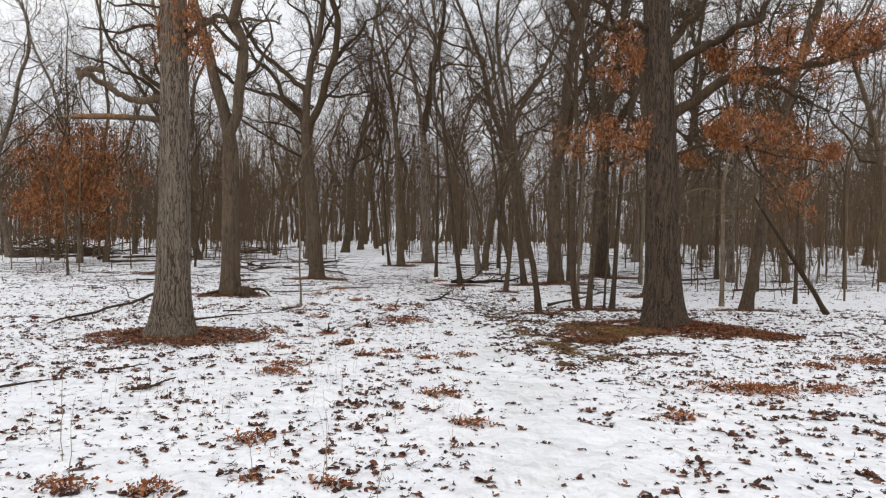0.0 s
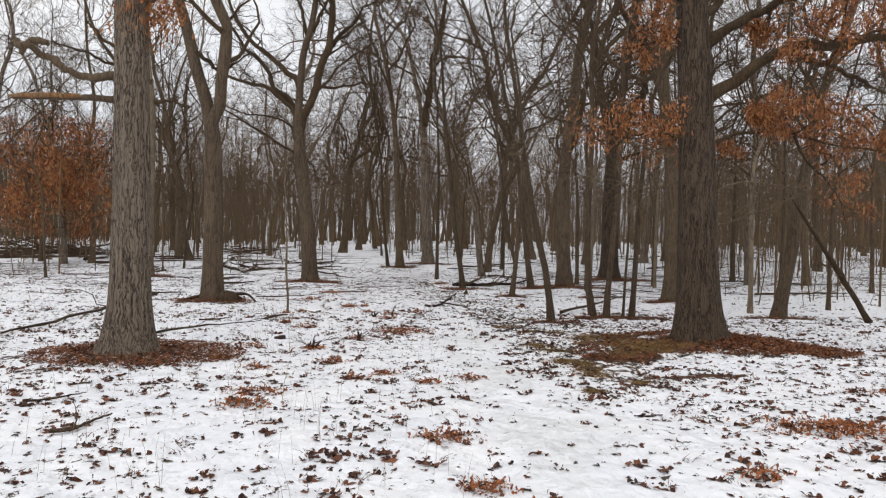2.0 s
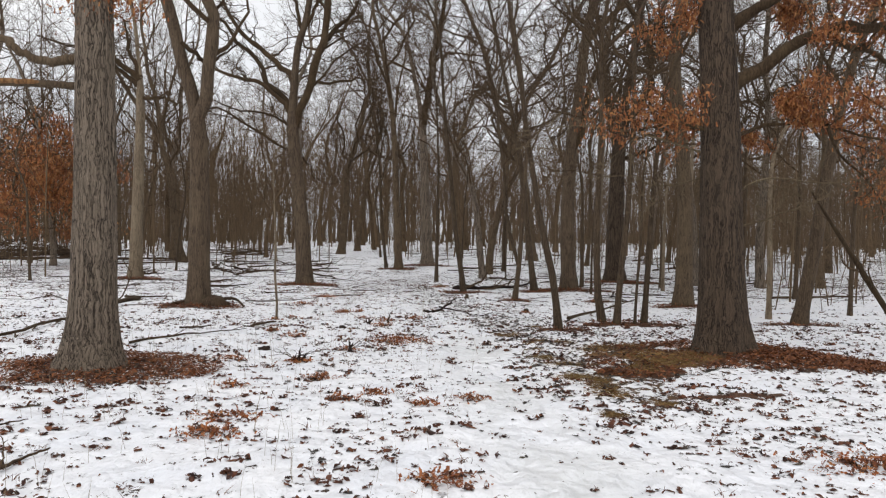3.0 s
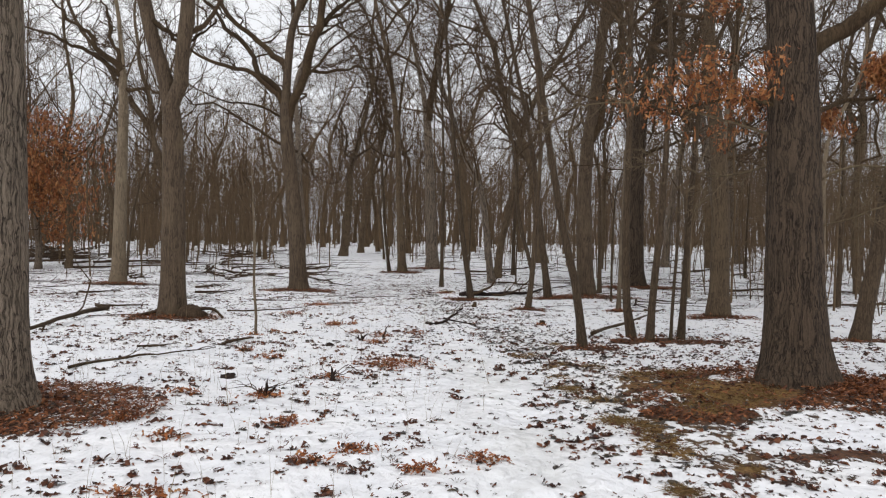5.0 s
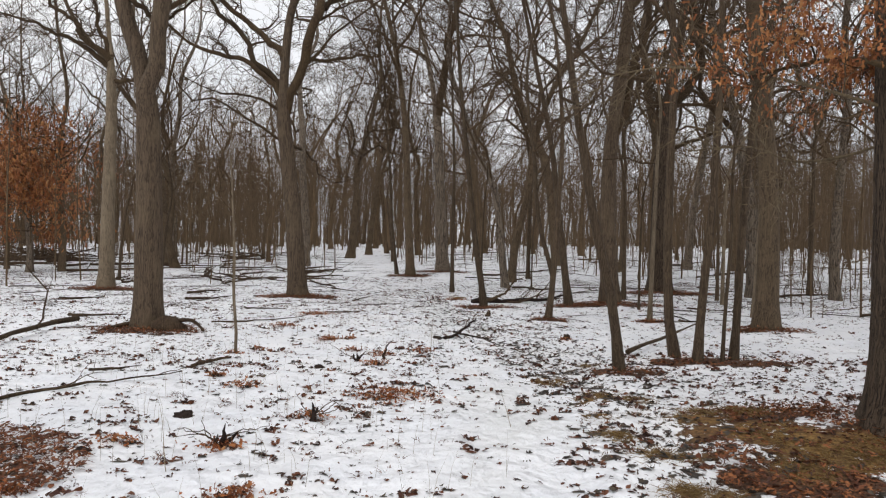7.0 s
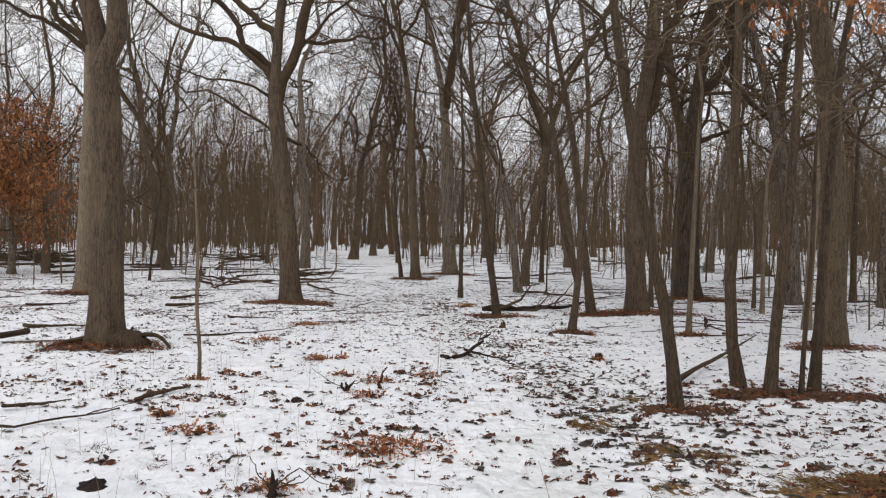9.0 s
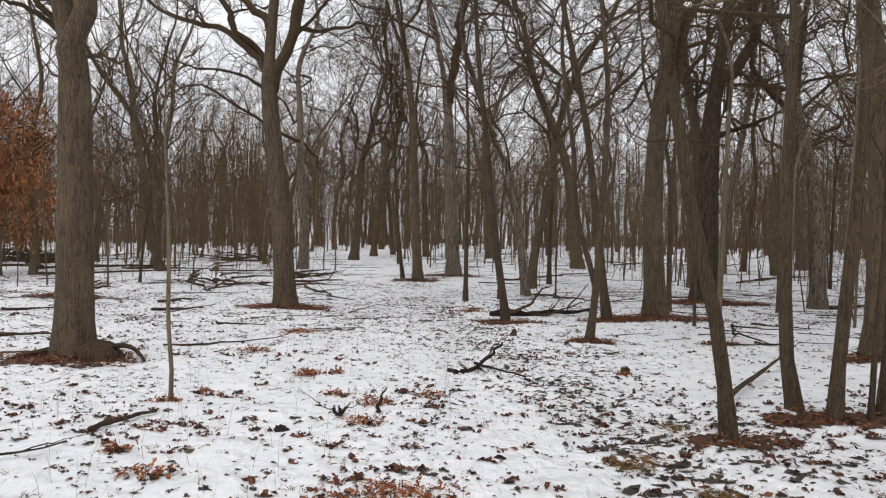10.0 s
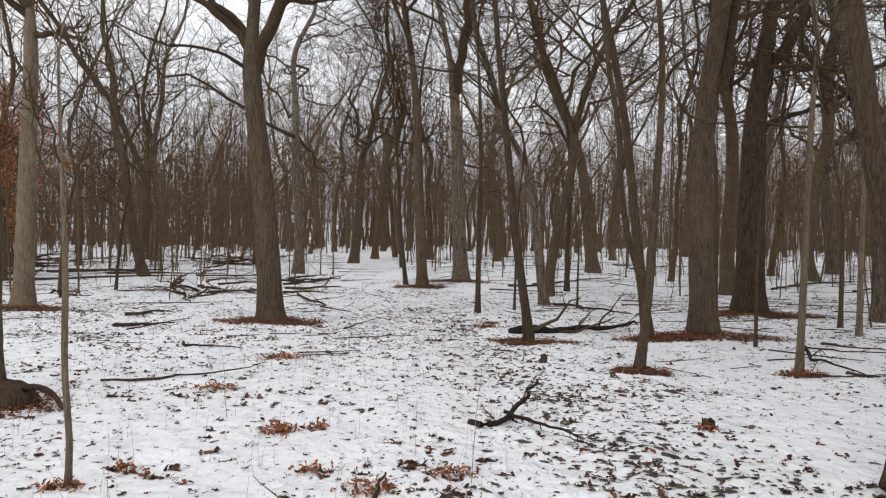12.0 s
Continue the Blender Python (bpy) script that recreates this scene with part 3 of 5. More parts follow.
def tree(name, label, x, y, diameter, height=17.0, control=(), limbs=(), bole=None, group="", flare=0.42, fine=False,
         first=0.42, count=11, density=1.0, seed=0, lean=0.0, category="tree", crown=TWIG, angle=48, stout=0.72, fork=None,
         crook=0.26, thin=(0.007, 0.0045)):
    """A bare tree: a bole, its stems and limbs one by one, and the spray of twigs.
    control: (x, z) along the bole; limbs: (name, radius, ((x, z), ...), material, label)."""
    rng = np.random.default_rng(1000 + seed)
    bole = bole or (BARK_OAK if diameter > 0.2 else BARK_YOUNG)
    root = new(name)
    root.location = (x, y, at_ground(x, y))
    tagged(root, label, category, group)
    line = tree_line(0.0, first, [(dx, z) for dx, z in control], height, rng, lean)
    verts, faces, pts, rad = trunk_mesh(line, diameter / 2, flare, rng, fine, fork)
    part("trunk", verts, faces, bole, root)
    pieces, ends = [], []
    for lname, lr, lpts, lmat, llabel in limbs:
        n = len(lpts)
        depth = rng.normal(0, 0.12, n) + np.linspace(0, rng.choice([-0.6, 0.6]), n) * 0.5
        depth[0] = 0
        if lname == "broken_limb":
            depth = depth * 0
        m = 26 if lr > 0.04 else 18
        ln = resample([(px, d, pz) for (px, pz), d in zip(lpts, depth)], m)
        # kinks at every few lengths and a slower wandering
        kink = rng.normal(0, lr * 0.55, (m // 3 + 2, 3))
        jag = np.stack([np.interp(np.arange(m), np.arange(len(kink)) * 3, kink[:, c]) for c in range(3)], -1) + rng.normal(0, lr * 0.12, (m, 3))
        drift = np.cumsum(rng.normal(0, lr * 0.22, (m, 3)), axis=0)
        wander = 0.3 if lname == "broken_limb" else 1.0
        ln = ln + wander * (jag + drift - np.linspace(drift[0], drift[-1], m)) * np.minimum(1, np.arange(m) / 4)[:, None]
        if lname == "stem":
            # a fork goes on upward out of the bole and tapers away
            go = unit(ln[-1] - ln[-5])
            while ln[-1][2] < height * 0.85:
                go = unit(go + rng.normal(0, 0.22, 3) + np.array([0, 0, 0.08]))
                ln = np.vstack([ln, ln[-1] + go * 0.8])
            ln = resample(ln, 22)
        n = len(ln)
        lrad = lr * np.linspace(1, 0.3 if lname != "broken_limb" else 0.8, n) * (1 + (0.0 if lname == "stem" else 0.35) * np.exp(-np.arange(n) / 1.6)) * rng.uniform(0.93, 1.08, n)
        if lname == "dead_limb" and lmat is BARK_GREY:
            # dead wood keeps its thickness to the end
            lrad = lr * np.interp(np.linspace(0, 1, n), [0, 0.4, 0.7, 0.85, 0.95, 1], [1.3, 1.0, 0.92, 0.92, 1.0, 0.9])
        v, f = tubes(ln[None], lrad[None], 10)
        bough = part("limb" if lname == "stem" else lname, v, f, lmat or BARK_LIMB, root, llabel)
        if lname in ("broken_limb", "dead_limb"):
            continue
        big = resample(ln, 10)[None]
        brad = np.interp(np.linspace(0, 1, 10), np.linspace(0, 1, n), lrad)[None]
        if lname == "stem":
            p1, r1 = sprout(rng, big, brad, 11, 0.12, 1.0, 50, 0.4, 0.5, 8, 0.26, 0.07, 0.012)
            pieces.append(tubes(p1, r1, 5))
        elif lname == "limb" and lr > 0.04:
            side, side_r = sprout(rng, big, brad, 8, 0.22, 0.97, 55, 0.34, 0.42, 8, 0.34, 0.06, 0.01)
            pieces.append(tubes(side, side_r, 5))
            p1, r1 = side, side_r
        else:
            p1, r1 = big, brad
        tw, e = twigs_of(rng, p1, r1, 4, density=density * {"limb": 1.15, "stem": 0.75, "low_branch": 1.6}.get(lname, 1.0))
        if lname == "low_branch":
            v, f = join(tw)
            part("spray", v, f, TWIG_PALE, bough, "fine pale leafless twigs")
        else:
            pieces += tw
        ends.append(e[:, 1:].reshape(-1, 3))
    # limbs of the crown, above those that stand out singly
    short = resample(line, 14)
    srad = np.interp(np.linspace(0, 1, 14), np.linspace(0, 1, len(rad)), rad)
    p1, r1 = sprout(rng, short[None], srad[None], count, first, 0.97, angle, 0.42 + 0.5 * (crook - 0.26), stout, 11, crook, 0.09 - 0.2 * (crook - 0.26), 0.01)
    pieces.append(tubes(p1, r1, 5))
    tw, e = twigs_of(rng, p1, r1, 4 if fine or limbs else 2, density, 0.05, thin, crook + 0.06)
    pieces += tw
    ends.append(e[:, 1:].reshape(-1, 3))
    v, f = join(pieces)
    part("crown", v, f, crown, root)
    return root, np.concatenate(ends), rng


def hang_leaves(root, ends, rng, count, box, size=0.13, label="clusters of rust-orange dead oak leaves", spread=0.075):
    """Dead leaves in bunches at twig ends that lie inside the box (x0, x1, z0, z1) of the tree's own space."""
    pts = ends.reshape(-1, 3)
    x0, x1, z0, z1 = box
    ok = pts[(pts[:, 0] > x0) & (pts[:, 0] < x1) & (pts[:, 2] > z0) & (pts[:, 2] < z1)]
    if len(ok) == 0:
        return
    # bunches thickest about the middle of the box, each at the twig end nearest to its spot
    n = max(1, count // 5)
    mid, half = np.array([(x0 + x1) / 2, (z0 + z1) / 2]), np.array([(x1 - x0) / 2, (z1 - z0) / 2])
    want = mid + half * np.clip(rng.normal(0, 0.52, (n, 2)), -1.15, 1.15)
    near = np.argmin(((want[:, None, :] - ok[None, :, ::2]) ** 2).sum(-1) + rng.uniform(0, 0.06, (n, len(ok))), axis=1)
    seat = ok[near]
    places = np.repeat(seat, 5, axis=0) + rng.normal(0, spread, (len(seat) * 5, 3))
    v, f = leaves(rng, places, size, 0.85, True)
    part("leaves", v, f, LEAF_TREE, root, label, False)


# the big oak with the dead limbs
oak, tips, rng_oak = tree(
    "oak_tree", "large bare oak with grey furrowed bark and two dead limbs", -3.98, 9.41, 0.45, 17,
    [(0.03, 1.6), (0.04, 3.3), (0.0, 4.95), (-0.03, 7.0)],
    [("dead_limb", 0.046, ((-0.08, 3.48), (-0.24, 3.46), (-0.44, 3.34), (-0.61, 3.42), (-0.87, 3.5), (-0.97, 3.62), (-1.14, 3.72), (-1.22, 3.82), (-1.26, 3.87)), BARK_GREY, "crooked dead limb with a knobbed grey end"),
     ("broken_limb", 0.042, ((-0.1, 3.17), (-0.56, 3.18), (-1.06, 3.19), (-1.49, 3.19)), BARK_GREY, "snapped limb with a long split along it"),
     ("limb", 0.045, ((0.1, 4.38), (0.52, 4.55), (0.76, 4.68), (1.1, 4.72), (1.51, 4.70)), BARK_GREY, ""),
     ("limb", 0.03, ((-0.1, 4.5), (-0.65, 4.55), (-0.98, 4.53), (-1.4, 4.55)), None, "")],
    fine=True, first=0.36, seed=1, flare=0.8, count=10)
split = resample([(-0.5, -0.03, 3.2), (-0.7, -0.035, 3.207), (-1.06, -0.035, 3.21), (-1.3, -0.03, 3.21), (-1.54, -0.02, 3.2)], 14) + np.random.default_rng(12).normal(0, 0.006, (14, 3))
v, f = tubes(split[None], (0.034 * np.interp(np.linspace(0, 1, 14), [0, 0.15, 0.7, 1], [0.1, 0.8, 1, 0.5]))[None], 7)
part("split_wood", v, f, BARE_WOOD, [c for c in oak.children if c.name.startswith("broken_limb")][0], "bare orange-brown wood of the snapped limb")
knob = resample([(-1.41, 0.02, 3.72), (-1.36, 0.0, 3.83), (-1.26, 0.0, 3.89), (-1.14, -0.02, 3.9), (-1.06, -0.02, 3.86), (-1.01, -0.03, 3.89)], 14) + np.random.default_rng(13).normal(0, 0.007, (14, 3))
v, f = tubes(knob[None], (0.042 * np.interp(np.linspace(0, 1, 14), [0, 0.08, 0.3, 0.6, 0.85, 0.95, 1], [0.2, 0.85, 1, 1.1, 0.9, 1.1, 0.1]))[None], 9)
part("broken_crook", v, f, BARK_GREY, [c for c in oak.children if c.name.startswith("dead_limb")][0], "weathered grey broken crook at the limb's end")
spur, spur_r = sprout(rng_oak, np.linspace((0, 0, 3.9), (0, 0, 4.9), 8)[None], np.full((1, 8), 0.2), 22, 0, 1, 75, 0.5, 0.03, 5, 0.25, 0.0, 0.005)
v, f = tubes(spur, spur_r, 3)
part("water_sprouts", v, f, TWIG, oak)
hang_leaves(oak, spur, rng_oak, 1700, (-0.25, 0.6, 3.95, 4.95), 0.07, "tuft of dead orange-brown leaves against the bole", 0.13)

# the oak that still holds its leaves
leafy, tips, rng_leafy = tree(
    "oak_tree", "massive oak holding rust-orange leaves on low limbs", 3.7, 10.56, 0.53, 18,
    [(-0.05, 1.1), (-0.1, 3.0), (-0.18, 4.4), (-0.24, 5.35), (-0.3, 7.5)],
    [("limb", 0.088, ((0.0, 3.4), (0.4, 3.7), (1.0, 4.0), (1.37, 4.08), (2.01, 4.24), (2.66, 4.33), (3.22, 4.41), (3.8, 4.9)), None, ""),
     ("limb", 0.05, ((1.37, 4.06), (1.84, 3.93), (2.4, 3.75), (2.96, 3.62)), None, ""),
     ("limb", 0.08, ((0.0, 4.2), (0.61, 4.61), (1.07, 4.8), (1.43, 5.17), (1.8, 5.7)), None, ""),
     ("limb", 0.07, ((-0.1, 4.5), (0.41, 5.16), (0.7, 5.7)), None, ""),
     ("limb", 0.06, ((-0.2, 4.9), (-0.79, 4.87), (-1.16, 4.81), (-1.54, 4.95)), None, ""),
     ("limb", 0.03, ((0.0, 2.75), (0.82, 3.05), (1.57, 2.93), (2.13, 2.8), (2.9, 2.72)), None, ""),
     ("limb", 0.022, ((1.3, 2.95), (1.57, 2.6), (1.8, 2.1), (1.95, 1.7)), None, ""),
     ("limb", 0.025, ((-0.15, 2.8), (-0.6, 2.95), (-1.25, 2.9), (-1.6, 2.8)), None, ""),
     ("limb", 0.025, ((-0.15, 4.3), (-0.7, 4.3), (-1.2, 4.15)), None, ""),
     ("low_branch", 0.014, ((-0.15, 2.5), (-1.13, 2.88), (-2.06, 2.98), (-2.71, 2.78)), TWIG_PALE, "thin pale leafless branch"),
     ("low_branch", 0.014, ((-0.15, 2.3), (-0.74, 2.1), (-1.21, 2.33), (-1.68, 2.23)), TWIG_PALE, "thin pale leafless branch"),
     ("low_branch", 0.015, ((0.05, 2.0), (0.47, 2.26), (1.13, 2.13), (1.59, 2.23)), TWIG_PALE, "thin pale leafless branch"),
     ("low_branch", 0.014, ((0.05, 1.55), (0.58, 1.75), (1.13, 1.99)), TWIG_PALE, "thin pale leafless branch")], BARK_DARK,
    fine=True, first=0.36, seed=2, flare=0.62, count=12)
for leaf_count, where in ((1700, (0.0, 2.0, 3.9, 4.75)), (2100, (1.4, 3.4, 4.0, 5.0)), (1700, (2.4, 4.8, 4.1, 5.3)), (2000, (-0.2, 2.0, 2.75, 3.4)), (1300, (1.5, 3.6, 2.7, 3.3)),
                          (420, (1.4, 3.0, 1.7, 2.7)), (900, (-1.8, -0.2, 2.7, 3.4)), (900, (-1.2, -0.2, 3.9, 4.9)),
                          (450, (-0.65, 0.1, 2.5, 3.3)), (650, (0.0, 1.0, 3.0, 3.45))):
    hang_leaves(leafy, tips, rng_leafy, int(1.35 * leaf_count), where, 0.066, spread=0.065)

forked, _, rng_burl = tree("oak_tree", "tall bare oak forked into two stems, leaves round its foot", -5.44, 16.33, 0.44, 18,
     [(0.02, 1.8), (0.0, 3.3), (-0.03, 3.95), (-0.21, 4.75), (-0.42, 5.31), (-0.62, 6.22), (-0.86, 7.02), (-1.1, 7.7)],
     [("stem", 0.155, ((0.03, 3.4), (0.07, 4.0), (0.17, 4.75), (0.28, 5.61), (0.27, 6.35), (0.14, 7.03), (0.08, 7.6)), BARK_TAN, ""),
      ("limb", 0.05, ((-0.42, 5.75), (-0.04, 5.45), (0.13, 5.38), (0.45, 5.5), (0.75, 5.9)), None, ""),
      ("limb", 0.04, ((0.2, 6.3), (0.5, 6.75), (0.9, 6.85), (1.2, 7.3)), None, "")],
     BARK_TAN, fine=True, first=0.45, seed=3, count=8, fork=(4.0, 0.8))


def burl(root, x, y, r, h):
    """A knobbly swelling of the roots beside the bole."""
    rings, sides = 9, 16
    a = np.arange(sides) * 2 * math.pi / sides
    v = []
    for k in range(rings):
        q = k / (rings - 1)
        rr = r * math.cos(q * math.pi / 2 * 0.97)
        for s in range(sides):
            n = 1 + 0.5 * (float(value_noise(3 * math.cos(a[s]) + 9, 3 * math.sin(a[s]) + 4 * q + 9, 12)) - 0.5)
            v.append((x + rr * n * math.cos(a[s]), y + rr * n * math.sin(a[s]), -0.06 + (h + 0.06) * math.sin(q * math.pi / 2) * (0.85 + 0.3 * (n - 0.9))))
    f = [(k * sides + s, k * sides + (s + 1) % sides, (k + 1) * sides + (s + 1) % sides, (k + 1) * sides + s) for k in range(rings - 1) for s in range(sides)]
    part("root_burl", np.array(v), np.array(f), ROT_WOOD, root, "dark brown knobbly root swelling")


burl(forked, 0.42, -0.12, 0.3, 0.24)
for ends, r in ((((0.5, -0.1, 0.1), (0.75, -0.15, 0.16), (0.95, -0.2, 0.12), (1.1, -0.25, -0.03)), 0.035), (((-0.2, -0.15, 0.08), (-0.45, -0.22, 0.03), (-0.7, -0.28, -0.04)), 0.032)):
    ln = resample(ends, 10)
    v, f = tubes(ln[None], (r * np.linspace(1.2, 0.6, 10))[None], 8)
    part("root", v, f, ROT_WOOD, forked)

tree("oak_tree", "spreading bare oak with heavy crooked forked limbs", -4.55, 23.15, 0.47, 17,
     [(-0.12, 1.95), (-0.3, 3.6), (-0.46, 4.93), (-0.48, 5.7), (-0.4, 7.06), (-0.33, 7.85), (-0.1, 8.4), (0.01, 9.03), (0.12, 9.82)],
     [("stem", 0.15, ((-0.4, 5.1), (-0.29, 5.72), (0.16, 6.67), (0.54, 7.62), (0.69, 8.18), (0.64, 8.96), (0.67, 9.83)), None, ""),
      ("limb", 0.1, ((-0.46, 6.6), (-0.56, 6.95), (-1.04, 7.44), (-1.6, 7.83), (-2.07, 8.1), (-2.47, 8.6), (-2.71, 8.99), (-3.03, 9.62), (-3.3, 10.6)), None, ""),
      ("limb", 0.1, ((-0.5, 5.6), (-0.71, 6.03), (-1.35, 6.73), (-1.59, 7.2), (-2.07, 7.74), (-2.47, 8.05), (-3.35, 8.98), (-3.8, 9.9)), None, ""),
      ("limb", 0.085, ((-0.5, 5.5), (-0.78, 5.95), (-1.34, 6.42), (-1.9, 6.65), (-2.61, 6.79), (-3.17, 7.02), (-3.65, 7.41), (-4.1, 7.7)), None, ""),
      ("limb", 0.042, ((-0.45, 5.0), (-0.7, 5.32), (-1.33, 5.59), (-1.97, 5.58), (-2.68, 5.73), (-3.27, 6.1)), None, ""),
      ("limb", 0.055, ((0.1, 6.6), (0.87, 6.68), (1.34, 6.65), (1.58, 6.81), (2.05, 6.78), (2.6, 7.18)), None, ""),
      ("limb", 0.065, ((-0.2, 8.2), (-0.22, 8.71), (-0.43, 9.42), (-0.98, 9.72), (-1.4, 10.5)), None, ""),
      ("limb", 0.065, ((-0.05, 8.45), (0.21, 8.88), (0.52, 9.51), (0.67, 9.83), (0.9, 10.7)), None, ""),
      ("limb", 0.07, ((0.66, 8.0), (1.16, 8.65), (1.63, 9.37), (2.17, 9.69), (2.7, 10.2)), None, ""),
      ("limb", 0.035, ((0.54, 7.7), (1.01, 8.06), (1.64, 8.35), (2.04, 8.27)), None, "")],
     BARK_TAN, fine=True, first=0.62, seed=4, count=7, flare=0.4, fork=(5.6, 0.72))
tree("oak_tree", "pale grey bare oak with wide upper limbs", -10.7, 24.3, 0.4, 18,
     [(0.1, 3.6), (0.12, 5.3), (0.13, 6.8), (-0.01, 8.0), (-0.11, 9.0)],
     [("limb", 0.08, ((0.1, 6.6), (-0.7, 7.3), (-1.74, 7.82), (-3.31, 8.25)), None, ""),
      ("limb", 0.1, ((0.1, 6.8), (-0.53, 7.65), (-1.4, 8.3), (-2.01, 9.0)), None, ""),
      ("limb", 0.08, ((0.12, 6.9), (-0.32, 8.0), (-0.57, 9.0)), None, ""),
      ("limb", 0.07, ((0.14, 6.2), (0.69, 6.3), (1.73, 5.9)), None, ""),
      ("dead_limb", 0.045, ((0.04, 5.2), (-0.52, 5.8), (-1.13, 6.3)), BARK_LIMB, "")],
     BARK_PALE, first=0.5, seed=5, count=8, fork=(6.7, 0.5))
tree("oak_tree", "thick dark bare oak forking into two great stems", 6.4, 26.08, 0.64, 19,
     [(0.0, 3.55), (0.09, 5.2), (0.2, 6.3), (0.45, 7.7)],
     [("stem", 0.17, ((0.15, 4.7), (0.35, 5.5), (0.74, 6.3), (1.13, 7.0), (1.45, 8.0)), None, ""),
      ("limb", 0.08, ((0.1, 4.5), (0.91, 4.8), (1.44, 4.95), (2.11, 5.3)), None, "")],
     BARK_DARK, first=0.45, seed=6, count=9, fork=(5.4, 0.72))
tree("oak_tree", "large straight bare oak with smooth grey-brown bark", 4.01, 22.41, 0.45, 18,
     [(-0.14, 2.0), (-0.08, 4.1), (0.1, 5.34), (0.22, 6.39), (0.28, 7.36)],
     [("stem", 0.11, ((0.02, 4.4), (0.18, 4.93), (0.39, 5.74), (0.69, 6.8), (1.0, 7.6)), None, "")], BARK_TAN, first=0.36, seed=7, count=12)
tree("oak_tree", "tall bare oak forking high above the snow", -0.8, 33.8, 0.52, 18,
     [(-0.18, 3.2), (-0.31, 7.0), (-0.87, 9.7), (-1.29, 11.5)],
     [("stem", 0.18, ((-0.3, 6.9), (-0.14, 7.7), (0.3, 9.7), (0.52, 12.3)), None, "")], BARK_OAK, first=0.42, seed=8, count=12, fork=(7.4, 0.65))
tree("bare_tree", "tall bare tree curving aside in its upper part", -2.1, 32.1, 0.35, 18,
     [(-0.13, 2.1), (-0.26, 5.9), (-0.54, 8.4), (-1.07, 10.9), (-1.46, 12.1)], [], BARK_GREY, first=0.38, seed=9)

young_count = 0


def young(x, y, diameter, height, line, pale=False, fork=()):
    """A slim tree: its bole's line in (x, z), and that of a second stem."""
    global young_count
    young_count += 1
    tall = "slim bare young tree with a leaning dark trunk" if abs(line[-1][0]) > 0.2 else "slim straight bare young tree rising from the snow"
    tree("young_tree", tall, x, y, diameter, height, line, [("stem", 0.4 * diameter, fork, BARK_PALE if pale else BARK_YOUNG, "")] if fork else (), BARK_PALE if pale else BARK_YOUNG, "young trees in the snow", 0.45,
         first=0.3, count=10, density=0.85, seed=99 + young_count, stout=0.55)


young(2.08, 13.53, 0.122, 10, ((-0.1, 0.84), (-0.27, 1.5), (-0.38, 1.98), (-0.49, 2.64), (-0.64, 3.45), (-0.73, 4.27)))
young(3.09, 14.44, 0.13, 11, ((-0.11, 0.4), (-0.16, 1.4), (-0.13, 2.75), (-0.07, 4.1), (-0.18, 5.4)))
young(3.25, 14.08, 0.115, 10, ((0.03, 0.55), (0.1, 1.43), (0.18, 2.04), (0.23, 3.6), (0.25, 4.9)))
young(3.83, 14.31, 0.105, 10, ((0.05, 0.8), (0.08, 1.5), (0.15, 2.75), (0.29, 4.5)))
young(3.6, 14.12, 0.05, 6, ((0.03, 0.8), (0.09, 1.6), (0.1, 3.0)))
young(7.08, 14.88, 0.25, 13, ((0.14, 0.7), (0.32, 1.62), (0.43, 2.55), (0.66, 3.86), (0.96, 5.2), (1.45, 6.5)))
young(0.62, 21.34, 0.15, 12, ((-0.11, 0.8), (-0.28, 1.7), (-0.45, 3.5), (-0.71, 5.8), (-0.82, 8.0)))
young(2.82, 21.87, 0.18, 13, ((-0.17, 1.2), (-0.35, 2.75), (-0.53, 4.3), (-1.04, 6.6), (-1.37, 8.2)))
young(1.87, 18.86, 0.12, 11, ((0.08, 0.6), (0.13, 1.2), (0.15, 1.75), (0.21, 2.72), (0.27, 3.9), (0.17, 5.0)), fork=((0.08, 0.9), (0.0, 1.25), (-0.13, 1.75), (-0.25, 2.4), (-0.34, 3.3), (-0.4, 4.2)))
young(-2.75, 32.8, 0.14, 11, ((-0.13, 1.0), (-0.26, 2.2), (-0.36, 4.5)))
young(-0.26, 25.42, 0.12, 11, ((0.0, 2.0), (0.03, 4.0)))
young(4.65, 23.62, 0.12, 11, ((0.0, 2.0), (-0.05, 4.0)))
young(6.82, 15.52, 0.1, 9, ((0.0, 1.5), (-0.04, 3.0)), pale=True)
young(9.16, 16.52, 0.09, 9, ((0.02, 1.5), (0.05, 3.0)))
young(4.01, 18.9, 0.095, 9, ((0.03, 1.0), (0.08, 2.5), (0.12, 4.0)), pale=True)
young(6.69, 19.97, 0.15, 11, ((0.03, 1.2), (0.15, 3.0), (0.2, 5.0)), pale=True)
young(-13.61, 23.16, 0.08, 8, ((-0.08, 1.0), (-0.12, 2.5)))
young(-3.9, 41.5, 0.12, 11, ((-0.1, 1.2), (-0.3, 3.0)))
young(7.09, 22.79, 0.1, 10, ((0.0, 1.5), (0.05, 3.0)), pale=True)
young(7.42, 24.01, 0.09, 9, ((0.02, 1.5), (-0.02, 3.0)))
young(4.38, 21.07, 0.06, 7, ((0.0, 1.5), (0.06, 3.0)))
young(0.66, 26.17, 0.06, 7, ((0.02, 1.0), (0.08, 3.0)))
young(2.48, 27.69, 0.05, 6, ((0.0, 1.0), (0.05, 2.4)))
young(-11.45, 29.42, 0.09, 7, ((0.08, 1.0), (0.25, 2.4)))
young(-12.38, 28.11, 0.1, 8, ((0.05, 1.0), (0.2, 2.4)))
young(14.03, 22.27, 0.12, 10, ((0.0, 1.5), (-0.1, 4.0)))
young(12.55, 31.07, 0.1, 9, ((0.0, 1.5), (0.1, 4.0)))
